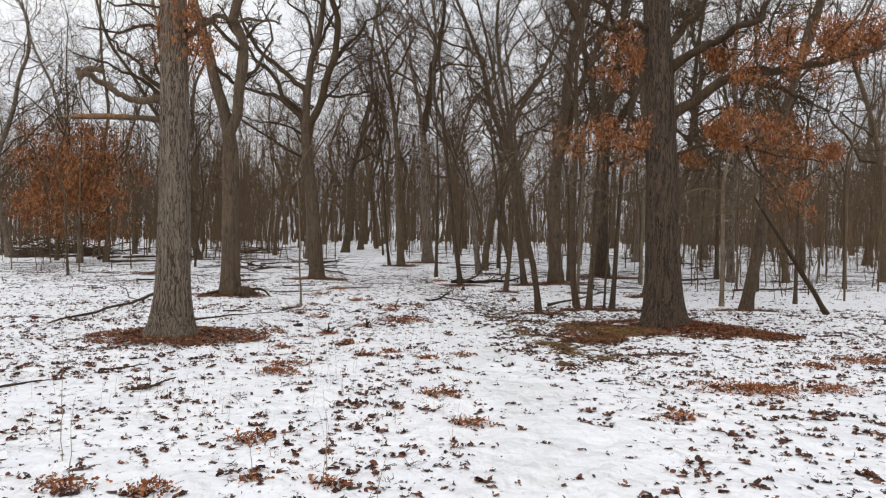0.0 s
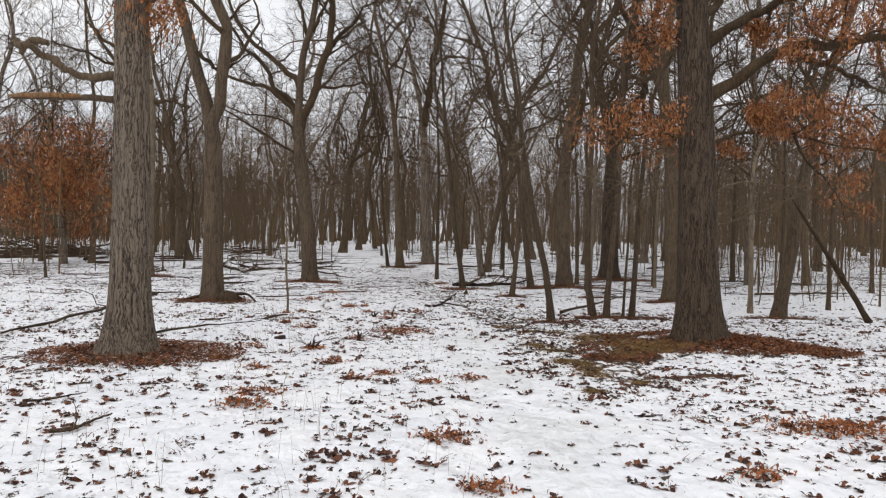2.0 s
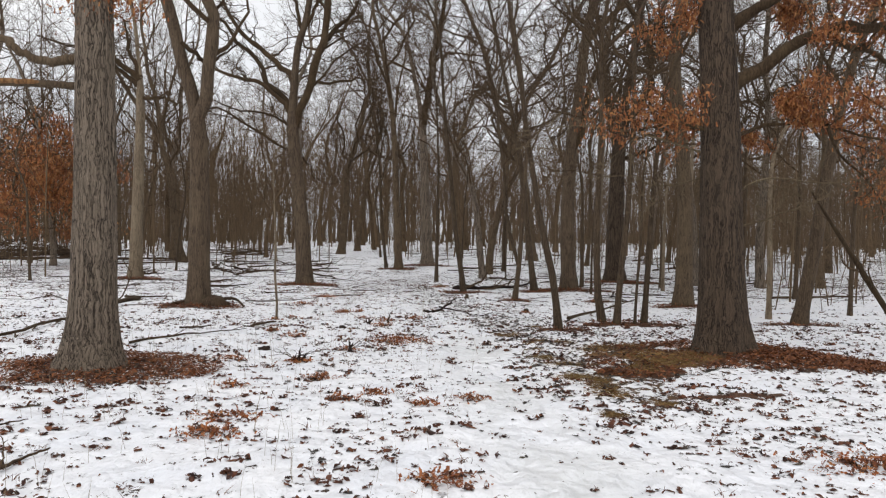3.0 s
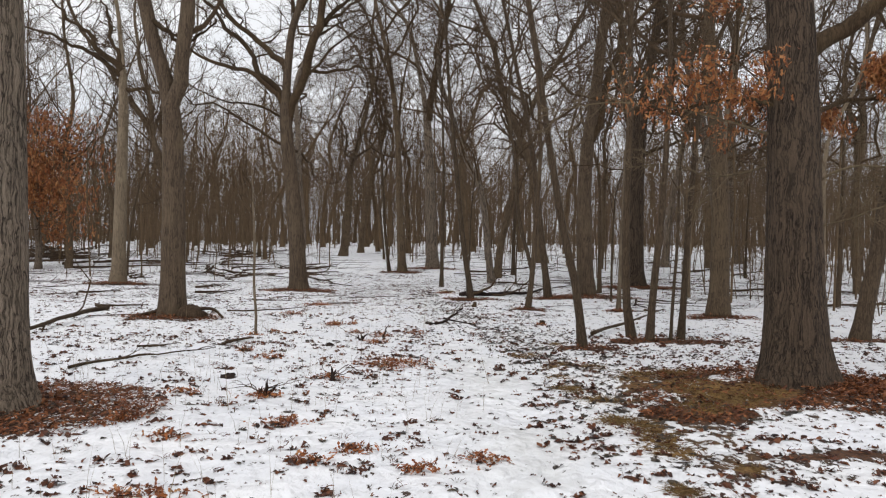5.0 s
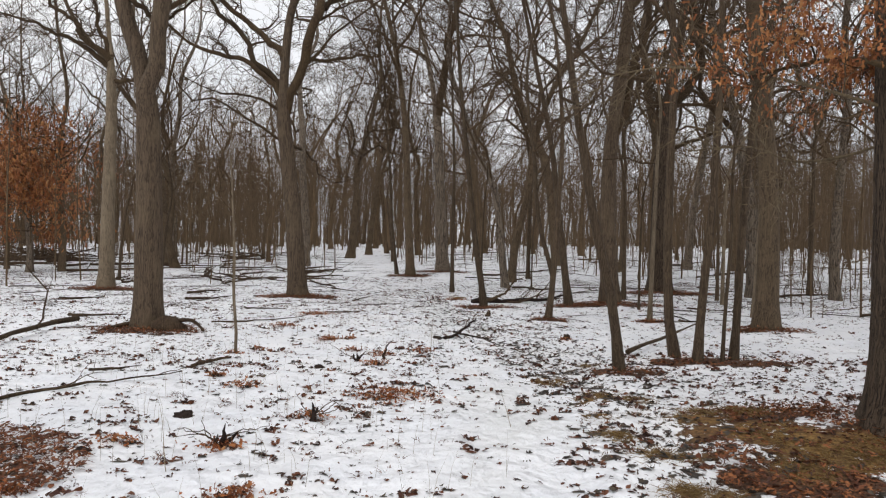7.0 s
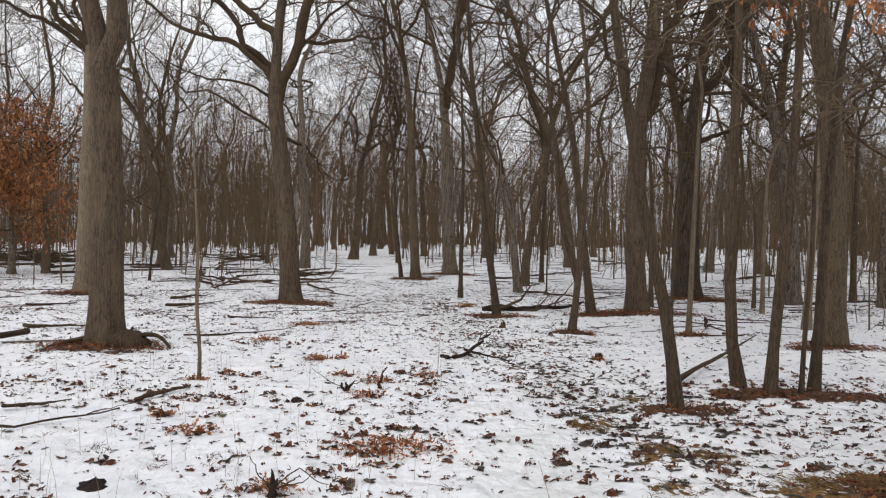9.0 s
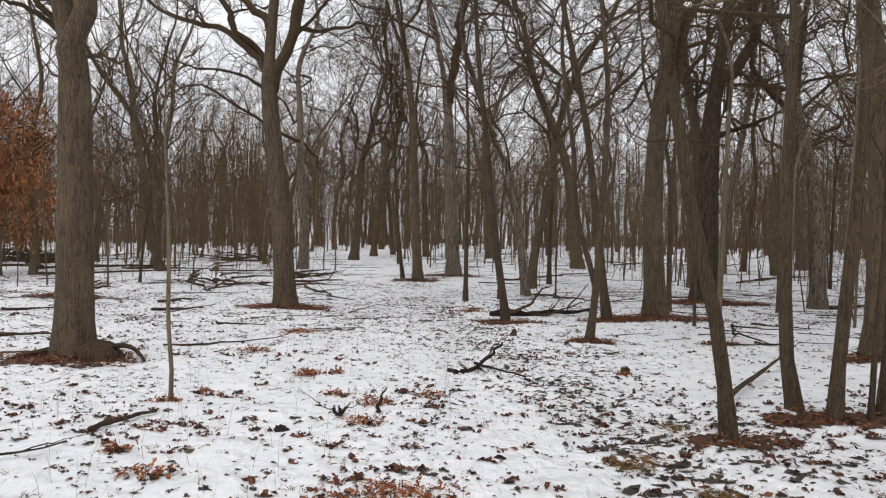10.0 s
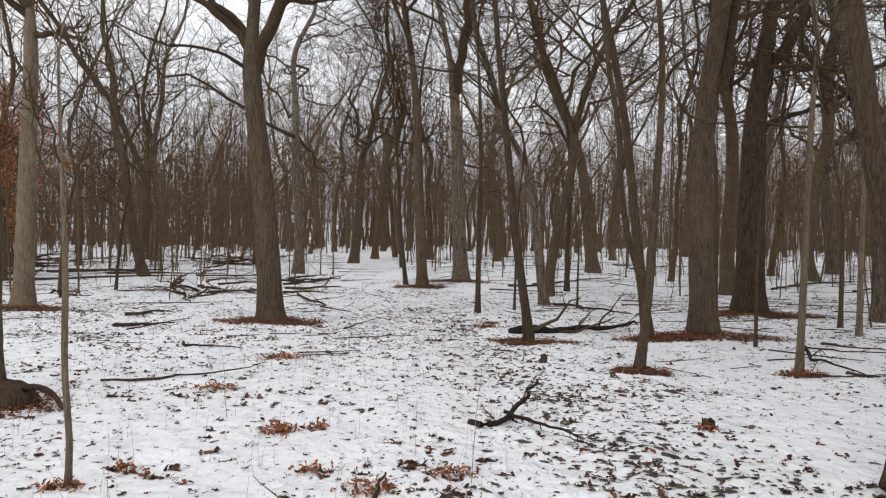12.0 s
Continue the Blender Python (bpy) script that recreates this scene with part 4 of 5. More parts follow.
young(2.74, 31.44, 0.16, 12, ((0.0, 1.5), (0.1, 4.0)))
young(11.26, 26.24, 0.17, 11, ((0.0, 1.5), (0.05, 4.0)))
young(10.1, 20.5, 0.12, 10, ((0.05, 1.5), (0.1, 4.0)))

# larger boles further in: x, y, diameter, height
MIDDLE = [(-7.75, 36.7, 0.43, 17), (-6.89, 44.7, 0.5, 17), (-6.4, 49.1, 0.4, 17), (1.57, 27.6, 0.25, 15), (1.95, 29.9, 0.3, 16),
          (5.74, 17.43, 0.38, 17), (11.16, 24.66, 0.28, 15), (13.37, 24.8, 0.24, 15), (-13.2, 34.5, 0.35, 17), (-17.6, 30.85, 0.25, 13)]
MIDDLE_FAR = [(-16.6, 31.4, 0.25, 15), (13.69, 37.25, 0.48, 18), (16.95, 41.6, 0.58, 18), (7.88, 31.1, 0.45, 17), (5.23, 40.1, 0.56, 18),
              (8.96, 25.1, 0.38, 17), (7.62, 36.3, 0.21, 15), (1.11, 48.9, 0.45, 18), (-18.05, 44.9, 0.43, 18), (-19.4, 40.1, 0.26, 16),
              (17.85, 25.9, 0.28, 16), (-23.5, 34.6, 0.37, 17), (-19.6, 32.3, 0.18, 13), (-15.2, 37.9, 0.33, 17), (11.6, 38.5, 0.4, 17), (18.5, 33.0, 0.35, 17)]
for i, (tx, ty, td, th) in enumerate(MIDDLE + MIDDLE_FAR):
    # some part low down into a broom of fine upright branches
    bushy = tx < -12 and i != 9 or i in (3, 6, 16)
    root, tips, rng_mid = tree("bare_tree", "bare forest tree with a broom of fine upright branches" if bushy else "bare grey-brown forest tree with ascending limbs", tx, ty, td, th, (), (),
                               BARK_GREY if i % 3 else BARK_OAK, "trees of the wood", first=0.2 if bushy else 0.26, count=24 if bushy else 16, seed=200 + i,
                               lean=0.02 * math.sin(i * 2.3), stout=0.34 if bushy else 0.5, angle=38 if bushy else 56, crook=0.22 if bushy else 0.36,
                               thin=(0.009, 0.007) if tx > -9 else (0.006, 0.0048) if tx < -12 else (0.008, 0.006), density=1.4 if -9 < tx < 3 and ty > 26 else 1.25 if tx > 5 else 0.75 if tx < -12 else 1.0)
    if i == 9:
        tagged(root, "young oak holding a haze of rust-orange leaves")
        low, low_r = sprout(rng_mid, np.linspace((0, 0, 1.5), (0, 0, 8), 10)[None], np.full((1, 10), 0.08), 34, 0, 1, 78, 0.5, 0.3, 8, 0.15, 0.0, 0.01)
        tw, low_tips = twigs_of(rng_mid, low, low_r)
        v, f = join([tubes(low, low_r, 4)] + tw)
        part("lower_crown", v, f, TWIG, root)
        hang_leaves(root, low_tips, rng_mid, 10000, (-2.3, 2.1, 1.4, 6.6), 0.18, spread=0.2)

# a sapling by itself, and the dead pole that leans
tree("sapling", "thin upright sapling with a clump of leaves at its foot", -3.19, 14.37, 0.042, 3.6,
     ((0.02, 0.3), (-0.01, 0.6), (-0.035, 0.9), (-0.01, 1.43), (-0.07, 2.4), (-0.1, 3.1)), (), BARK_PALE, "", 0.5, first=0.5, count=6, density=0.6, seed=300)


def pole(name, label, ends, radius, material, seed, category="fallen branch", twigs=0, sides=9, crooked=1.0):
    """A fallen or leaning branch through points (x, y, height over the ground)."""
    rng = np.random.default_rng(seed)
    pts = [(px, py, at_ground(px, py) + h) for px, py, h in ends]
    mid = pts[0]
    n = 14
    ln = resample([(p[0] - mid[0], p[1] - mid[1], p[2] - mid[2]) for p in pts], n) if len(pts) > 2 else np.linspace((0, 0, 0), np.array(pts[-1]) - np.array(mid), n)
    span = float(np.linalg.norm(ln[-1] - ln[0]))
    ln = ln + np.cumsum(rng.normal(0, crooked * (radius * 0.35 + 0.018 * min(span, 2.5)), (n, 3)), axis=0) * np.array([1, 1, 0.2])
    if len(ends) and max(h for *_, h in ends) < 0.2:
        # it lies along the ground
        ln[:, 2] = land(ln[:, 0] + mid[0], ln[:, 1] + mid[1]) - mid[2] + radius * 0.5 + np.interp(np.linspace(0, 1, n), np.linspace(0, 1, len(ends)), [h for *_, h in ends])
    rad = radius * np.linspace(1, 0.3, n) * rng.uniform(0.82, 1.15, n)
    ends_closed = np.concatenate([[0.15 * radius], rad, [0.1 * radius]])
    ln = np.vstack([ln[0], ln, ln[-1]])
    ob_pieces = [tubes(ln[None], ends_closed[None], sides)]
    root = new(name)
    root.location = mid
    tagged(root, label, category)
    v, f = join(ob_pieces)
    stick = part("branch", v, f, material, root)
    if twigs:
        p2, r2 = sprout(rng, ln[None], ends_closed[None], twigs, 0.15, 0.95, 40, 0.45, 0.55, 7, 0.2, 0.03, 0.007)
        for a2, b2 in zip(p2, r2):
            p3, r3 = sprout(rng, a2[None], b2[None], 3, 0.3, 1.0, 40, 0.45, 0.6, 5, 0.2, 0.02, 0.005)
            v, f = join([tubes(a2[None], b2[None], 5), tubes(p3, r3, 3)])
            floor_z = land(v[:, 0] + mid[0], v[:, 1] + mid[1]) - mid[2] + 0.004
            v[:, 2] = np.maximum(v[:, 2], floor_z)
            part("twig", v, f, TWIG, stick)


pole("leaning_pole", "dead grey pole leaning steeply among young trees", [(8.58, 14.17, 0), (8.26, 14.2, 0.6), (7.87, 14.25, 1.22), (7.55, 14.3, 1.72), (7.0, 14.35, 2.6)],
     0.07, BARK_LIMB, 401, "dead tree", 4, crooked=0.2)
pole("fallen_branch", "forked dead branch lying on trodden snow", [(-0.42, 16.2, 0.02), (-0.15, 16.14, 0.04), (0.05, 16.5, 0.1), (0.3, 17.0, 0.26)], 0.035, WET_WOOD, 402, twigs=4)
pole("fallen_branch", "thin dead branch lying on trodden snow", [(-0.1, 16.2, 0.1), (0.24, 15.8, 0.06), (0.46, 15.4, 0.02)], 0.02, WET_WOOD, 403, twigs=4)
pole("fallen_log", "dark rotting log lying on snow between trees", [(0.3, 22.05, 0.02), (0.65, 22.2, 0.12), (0.95, 22.25, 0.04), (1.3, 22.5, 0.07), (1.65, 22.55, 0.13), (2.1, 22.8, 0.08), (2.5, 22.95, 0.22)], 0.09, WET_WOOD, 404, "log", 6, crooked=0.6)
pole("fallen_pole", "straight dead pole propped against young trees", [(2.45, 14.6, 0.05), (3.5, 16.1, 0.1), (4.65, 17.6, 0.16)], 0.034, BARK_LIMB, 405, "log", 0, crooked=0.07)
pole("fallen_log", "long grey-brown log lying on snow", [(-7.1, 16.9, 0.1), (-7.0, 15.3, 0.1), (-6.9, 13.3, 0.05), (-6.75, 11.0, 0.01)], 0.05, BARK_LIMB, 406, "log", 8)
pole("fallen_branch", "long thin dead branch lying on snow", [(-4.6, 11.5, 0), (-4.06, 12.24, 0.03), (-3.4, 13.0, 0.02)], 0.02, BARK_LIMB, 407, twigs=2)
pole("fallen_branch", "short broken stick on snow", [(-3.3, 13.25, 0), (-3.2, 13.5, 0.03), (-3.12, 13.85, 0.01)], 0.03, ROT_WOOD, 408)
pole("upright_stick", "short dark stick standing out of snow", [(-1.02, 14.1, 0), (-1.0, 14.1, 0.1), (-0.95, 14.12, 0.24)], 0.022, ROT_WOOD, 409, "stick")
pole("fallen_branch", "crooked dark branch arched over snow", [(4.88, 20.43, 0.12), (4.44, 19.17, 0.03), (4.65, 19.0, 0.13), (4.77, 18.73, 0.02)], 0.03, WET_WOOD, 411, twigs=3, crooked=0.4)
fallen_count = 0


def fallen(a, b, r):
    """A log or stick lying between two places on the ground."""
    global fallen_count
    fallen_count += 1
    big = r > 0.045
    mid_way = (0.5 * (a[0] + b[0]) + 0.08 * (b[1] - a[1]), 0.5 * (a[1] + b[1]))
    pole("fallen_log" if big else "fallen_branch", "dark fallen log half sunk in snow" if big else "thin dead stick lying on snow",
         [(*a, 0.02), (*mid_way, 0.06 if big else 0.02), (*b, 0.04)], 0.78 * r if big else r, ROT_WOOD, 500 + fallen_count, "log" if big else "fallen branch", 4 if big else 1, 8 if big else 6, 1.7)


fallen((-7.2, 22.0), (-6.2, 22.6), 0.04)
fallen((-5.06, 20.2), (-3.98, 19.8), 0.022)
fallen((-4.7, 17.4), (-3.0, 18.4), 0.018)
fallen((5.1, 21.1), (6.4, 20.6), 0.022)
fallen((4.6, 18.9), (4.9, 18.6), 0.03)
fallen((-3.8, 7.1), (-3.4, 7.33), 0.016)
fallen((-3.02, 6.2), (-2.8, 6.6), 0.02)
fallen((-4.4, 6.26), (-4.1, 6.32), 0.016)
fallen((-4.4, 12.8), (-3.86, 13.1), 0.02)
fallen((-5.61, 28.86), (-3.02, 24.77), 0.050)
fallen((-6.77, 31.61), (-5.35, 33.68), 0.060)
fallen((-6.39, 30.32), (-4.13, 31.53), 0.060)
fallen((-6.09, 29.04), (-4.61, 29.30), 0.050)
fallen((-8.01, 28.65), (-7.00, 29.69), 0.050)
fallen((-9.58, 31.98), (-8.34, 33.04), 0.050)
fallen((-16.65, 31.36), (-11.30, 34.00), 0.070)
fallen((11.38, 34.24), (14.30, 36.58), 0.070)
fallen((-16.27, 45.59), (-11.28, 40.68), 0.050)
fallen((-12.55, 38.45), (-12.65, 44.56), 0.050)
fallen((-11.36, 35.40), (-11.01, 37.82), 0.060)
fallen((-13.84, 42.50), (-12.79, 46.85), 0.060)
fallen((-10.60, 32.23), (-7.46, 25.98), 0.060)
fallen((-17.86, 36.91), (-13.58, 35.40), 0.060)
fallen((-21.45, 37.65), (-19.98, 38.91), 0.100)
fallen((-24.26, 41.32), (-23.24, 44.67), 0.120)
fallen((-18.13, 33.59), (-17.75, 35.81), 0.100)
fallen((1.82, 27.49), (3.67, 25.88), 0.050)
fallen((7.44, 46.08), (9.20, 44.06), 0.060)
fallen((11.21, 40.54), (15.76, 45.87), 0.060)
fallen((0.88, 32.66), (2.89, 32.85), 0.060)
fallen((1.97, 33.23), (5.58, 36.40), 0.050)
fallen((9.04, 24.86), (11.32, 25.81), 0.060)
fallen((12.51, 32.34), (16.03, 35.41), 0.050)
fallen((9.02, 20.46), (11.85, 21.67), 0.050)
fallen((-26.45, 38.02), (-23.44, 43.73), 0.100)
fallen((-23.47, 34.62), (-22.58, 38.33), 0.100)
fallen((-26.93, 41.92), (-21.25, 37.84), 0.090)
fallen((-13.18, 41.94), (-9.31, 39.75), 0.050)
fallen((-9.31, 30.54), (-7.10, 29.24), 0.050)
fallen((-11.15, 34.54), (-8.62, 34.24), 0.050)
fallen((-7.77, 23.60), (-6.92, 24.04), 0.050)
fallen((-10.20, 21.40), (-9.37, 22.13), 0.040)
fallen((-7.89, 18.09), (-6.83, 18.13), 0.040)
fallen((-9.01, 31.16), (-7.48, 32.52), 0.050)
fallen((-8.30, 28.78), (-6.66, 29.75), 0.050)
fallen((7.60, 42.76), (11.06, 46.31), 0.050)
fallen((1.95, 54.54), (5.18, 53.87), 0.050)
fallen((10.11, 33.05), (11.76, 34.32), 0.050)
fallen((5.73, 21.46), (6.75, 20.90), 0.026)
fallen((4.1, 18.9), (5.0, 18.5), 0.016)
fallen((-14.71, 34.50), (-10.48, 34.88), 0.050)
fallen((-11.74, 34.56), (-8.42, 28.39), 0.040)
fallen((-22.12, 43.97), (-23.40, 50.86), 0.050)
# the tangle of felled logs at the wood's edge
fallen((-26.2, 35.7), (-23.3, 35.4), 0.08)
fallen((-24.2, 39.5), (-20.0, 40.8), 0.09)
fallen((-22.6, 34.7), (-19.9, 33.8), 0.09)
fallen((-17.9, 35.5), (-13.6, 36.8), 0.09)
fallen((-25.3, 38.3), (-20.8, 39.4), 0.12)
fallen((-28.0, 39.7), (-24.2, 40.3), 0.09)
fallen((-23.3, 34.0), (-19.1, 36.0), 0.11)
fallen((-25.4, 40.1), (-20.7, 40.4), 0.12)
fallen((-22.9, 35.7), (-19.3, 36.1), 0.09)
fallen((-25.3, 39.5), (-23.0, 38.3), 0.11)
fallen((-25.6, 38.0), (-22.3, 37.9), 0.13)
fallen((-26.7, 37.8), (-22.8, 36.6), 0.09)


def strewn_sticks():
    """Dead twigs and thin boughs that lie about on the snow under the trees."""
    rng = np.random.default_rng(507)
    n = 800
    y = 19 + 33 * rng.random(n) ** 0.9
    x = rng.uniform(-1, 1, n) * (4 + 0.68 * y)
    keep = np.abs(x - np.interp(y, WAY_Y, WAY_X)) > 0.9 + 1.1 * rng.random(n)
    x, y = x[keep], y[keep]
    n = len(x)
    size = 0.3 + 1.7 * rng.random(n) ** 2 * smooth(12, 28, y) + 0.5 * rng.random(n)
    ang = rng.normal(0, 0.7, n)
    step = np.stack([np.cos(ang), np.sin(ang)], -1) * size[:, None]
    t = np.linspace(0, 1, 6)
    xy = np.stack([x, y], -1)[:, None, :] + step[:, None, :] * t[None, :, None] + np.cumsum(rng.normal(0, 0.028, (n, 6, 2)), axis=1) * size[:, None, None]
    r = np.clip(0.005 + 0.009 * size * rng.random(n), 0.005, 0.026)
    z = land(xy[..., 0], xy[..., 1]) + r[:, None] * 0.8 + 0.006 + np.abs(rng.normal(0, 0.02, (n, 1))) * t
    line = np.concatenate([xy, z[..., None]], -1)
    rad = r[:, None] * np.linspace(1, 0.45, 6)
    side, side_r = sprout(rng, line, rad, 2, 0.3, 0.9, 45, 0.4, 0.7, 3, 0.2, 0.0, 0.005)
    side[..., 2] = np.maximum(side[..., 2], land(side[..., 0], side[..., 1]) + 0.008)
    v, f = join([tubes(line, rad, 5), tubes(side, side_r, 3)])
    ob = new("strewn_sticks", mesh_from("strewn_sticks", v, f, ROT_WOOD))
    tagged(ob, "dead twigs and thin boughs strewn over the snow", "sticks", "", "stuff")


strewn_sticks()


def brush_pile(x, y, wide, high, count, seed):
    """A heap of dead boughs thrown together."""
    rng = np.random.default_rng(seed)
    root = new("brush_pile")
    root.location = (x, y, at_ground(x, y))
    tagged(root, "tangled heap of dead grey-brown boughs on snow", "brush pile")
    for i in range(count):
        ang = rng.normal(0, 0.6) + (math.pi if rng.random() < 0.5 else 0)
        a = np.array([rng.normal(0, wide * 0.25), rng.normal(0, 0.3), 0.02 + high * 0.5 * rng.random()])
        span = rng.uniform(0.35, 0.9) * wide
        b = a + np.array([math.cos(ang) * span, math.sin(ang) * span * 0.6, rng.uniform(-0.3, 0.8) * high])
        b[2] = max(b[2], 0.02)
        ln = np.linspace(a, b, 8)
        ln[1:] += np.cumsum(rng.normal(0, 0.06, (7, 3)), axis=0) * np.array([1, 1, 0.5])
        ln[:, 2] = np.maximum(ln[:, 2], land(ln[:, 0] + x, ln[:, 1] + y) - at_ground(x, y) + 0.01)
        r = rng.uniform(0.012, 0.045)
        v, f = tubes(ln[None], (r * np.linspace(1, 0.3, 8))[None], 6)
        if rng.random() < 0.6:
            p2, r2 = sprout(rng, ln[None], (r * np.linspace(1, 0.3, 8))[None], 4, 0.3, 1.0, 45, 0.4, 0.5, 4, 0.25, 0.02, 0.005)
            v, f = join([(v, f), tubes(p2, r2, 3)])
        part("bough", v, f, ROT_WOOD, root)


brush_pile(-8.2, 27.4, 1.1, 0.4, 7, 921)
brush_pile(-12.5, 41.3, 3.6, 0.9, 26, 922)
brush_pile(-23.9, 41.1, 4.5, 0.9, 30, 923)
brush_pile(-21.6, 38.3, 4.2, 0.8, 26, 924)
brush_pile(-27.9, 42.7, 4.5, 1.0, 28, 925)
brush_pile(-11.7, 27.4, 0.8, 0.25, 8, 926)
brush_pile(-7.0, 32.4, 2.0, 0.4, 12, 927)


# ---- the wood behind ----
def template(name, seed, diameter, height, first, count):
    root, _, _ = tree(name, "bare grey-brown tree standing deep in the wood", 0, 0, diameter, height, (), (), FAR_BARK,
                      "trees of the wood", first=first, count=count, density=0.8, seed=seed, crown=FAR_BARK, stout=0.5 if seed % 2 else 0.36,
                      angle=56 if seed % 2 else 40, crook=0.4 if seed % 2 else 0.24, thin=(0.011, 0.0078))
    return root


KINDS = [template("bare_tree", 700 + k, d, h, s, c) for k, (d, h, s, c) in enumerate(
    [(0.3, 14, 0.24, 15), (0.22, 13, 0.22, 15), (0.38, 15, 0.26, 16), (0.17, 12, 0.2, 14), (0.26, 14, 0.28, 14), (0.13, 10, 0.18, 13), (0.42, 16, 0.28, 16)])]
rng_wood = np.random.default_rng(5)
taken = [(m[0], m[1]) for m in MIDDLE + MIDDLE_FAR] + [(-0.8, 33.8), (-2.1, 32.1), (-10.7, 24.3), (6.4, 26.1)]
spots = []
while len(spots) < 184:
    ang = rng_wood.uniform(-0.74, 0.78) if len(spots) < 145 else rng_wood.uniform(-0.36, 0.1)
    dist = 40 + 62 * rng_wood.random() ** (0.65 if len(spots) < 145 else 0.4)
    if len(spots) >= 178:
        # a closer stand beyond the open rise
        ang, dist = rng_wood.uniform(-0.27, -0.07), 40 + 22 * rng_wood.random()
    px, py = dist * math.sin(ang), dist * math.cos(ang)
    # the open rise keeps clear
    if abs(px - np.interp(py, WAY_Y, WAY_X)) < 2.2 and py < 55:
        continue
    if min(math.hypot(px - q[0], py - q[1]) for q in taken) < 1.5:
        continue
    taken.append((px, py))
    spots.append((px, py))
for i, (px, py) in enumerate(spots):
    kind = KINDS[i % len(KINDS)]
    m = pose(px, py, at_ground(px, py), rng_wood.normal(0, 1.5), rng_wood.normal(0, 1.5), rng_wood.uniform(0, 360))
    if i < len(KINDS):
        kind.matrix_basis = m
    else:
        copy_thing(kind, m)


def far_wood():
    """Countless stems with their twigs, out to where the wood closes."""
    rng = np.random.default_rng(77)
    n = 1150
    ang = rng.uniform(-0.86, 0.9, n)
    # sky shows between fewer stems beyond the rise
    ang = ang[(np.abs(ang) > 0.26) | (rng.random(n) < 0.55)]
    n = len(ang)
    dist = 78 + 75 * rng.random(n) ** 0.9
    x, y = dist * np.sin(ang), dist * np.cos(ang)
    z = land(x, y)
    h = rng.uniform(10, 17, n)
    r = rng.uniform(0.05, 0.16, n)
    k = 5
    s = np.linspace(0, 1, k)
    sway = np.cumsum(rng.normal(0, 0.42, (n, k, 2)), axis=1)
    pts = np.empty((n, k, 3))
    pts[:, :, :2] = np.stack([x, y], -1)[:, None, :] + sway
    pts[:, :, 2] = z[:, None] - 0.2 + h[:, None] * s
    rad = r[:, None] * np.linspace(1, 0.15, k)
    p1, r1 = sprout(rng, pts, rad, 10, 0.22, 0.98, 56, 0.4, 0.6, 4, 0.4, 0.06, 0.026)
    p2, r2 = sprout(rng, p1, r1, 6, 0.15, 1.0, 52, 0.62, 0.6, 2, 0.25, 0.04, 0.015)
    v, f = join([tubes(pts, rad, 4), tubes(p1, r1, 3), tubes(p2, r2, 3)])
    ob = new("far_wood", mesh_from("far_wood", v, f, FAR_BARK))
    tagged(ob, "dense bare grey-brown wood closing the distance", "woods", "", "stuff")


def undergrowth():
    """Brush: thin leafless shoots and whips between the trees."""
    rng = np.random.default_rng(78)
    n = 1250
    ang = rng.uniform(-0.76, 0.8, n)
    dist = 27 + 56 * rng.random(n) ** 0.7
    x, y = dist * np.sin(ang), dist * np.cos(ang)
    keep = (np.abs(x - np.interp(y, WAY_Y, WAY_X)) > 2.0) | (y > 56)
    # it stands thicker on the side away from the path
    m = 150
    x, y = np.append(x[keep], rng.uniform(7.5, 24, m)), np.append(y[keep], rng.uniform(17, 36, m))
    n = len(x)
    h = 1.0 + 7.5 * rng.random(n) ** 1.6
    k = 4
    s = np.linspace(0, 1, k)
    sway = np.cumsum(rng.normal(0, 0.1, (n, k, 2)), axis=1)
    pts = np.empty((n, k, 3))
    pts[:, :, :2] = np.stack([x, y], -1)[:, None, :] + sway
    pts[:, :, 2] = land(x, y)[:, None] - 0.05 + h[:, None] * s
    rad = (0.006 + 0.0034 * h)[:, None] * np.linspace(1, 0.3, k)
    p1, r1 = sprout(rng, pts, rad, 7, 0.15, 1.0, 55, 0.5, 0.6, 3, 0.32, 0.04, 0.008)
    p2, r2 = sprout(rng, p1, r1, 3, 0.2, 1.0, 45, 0.6, 0.7, 2, 0.2, 0.04, 0.0075)
    v, f = join([tubes(pts, rad, 4), tubes(p1, r1, 3), tubes(p2, r2, 3)])
    ob = new("undergrowth", mesh_from("undergrowth", v, f, FAR_BARK))
    tagged(ob, "leafless brown brush and whips between the trees", "brush", "", "stuff")


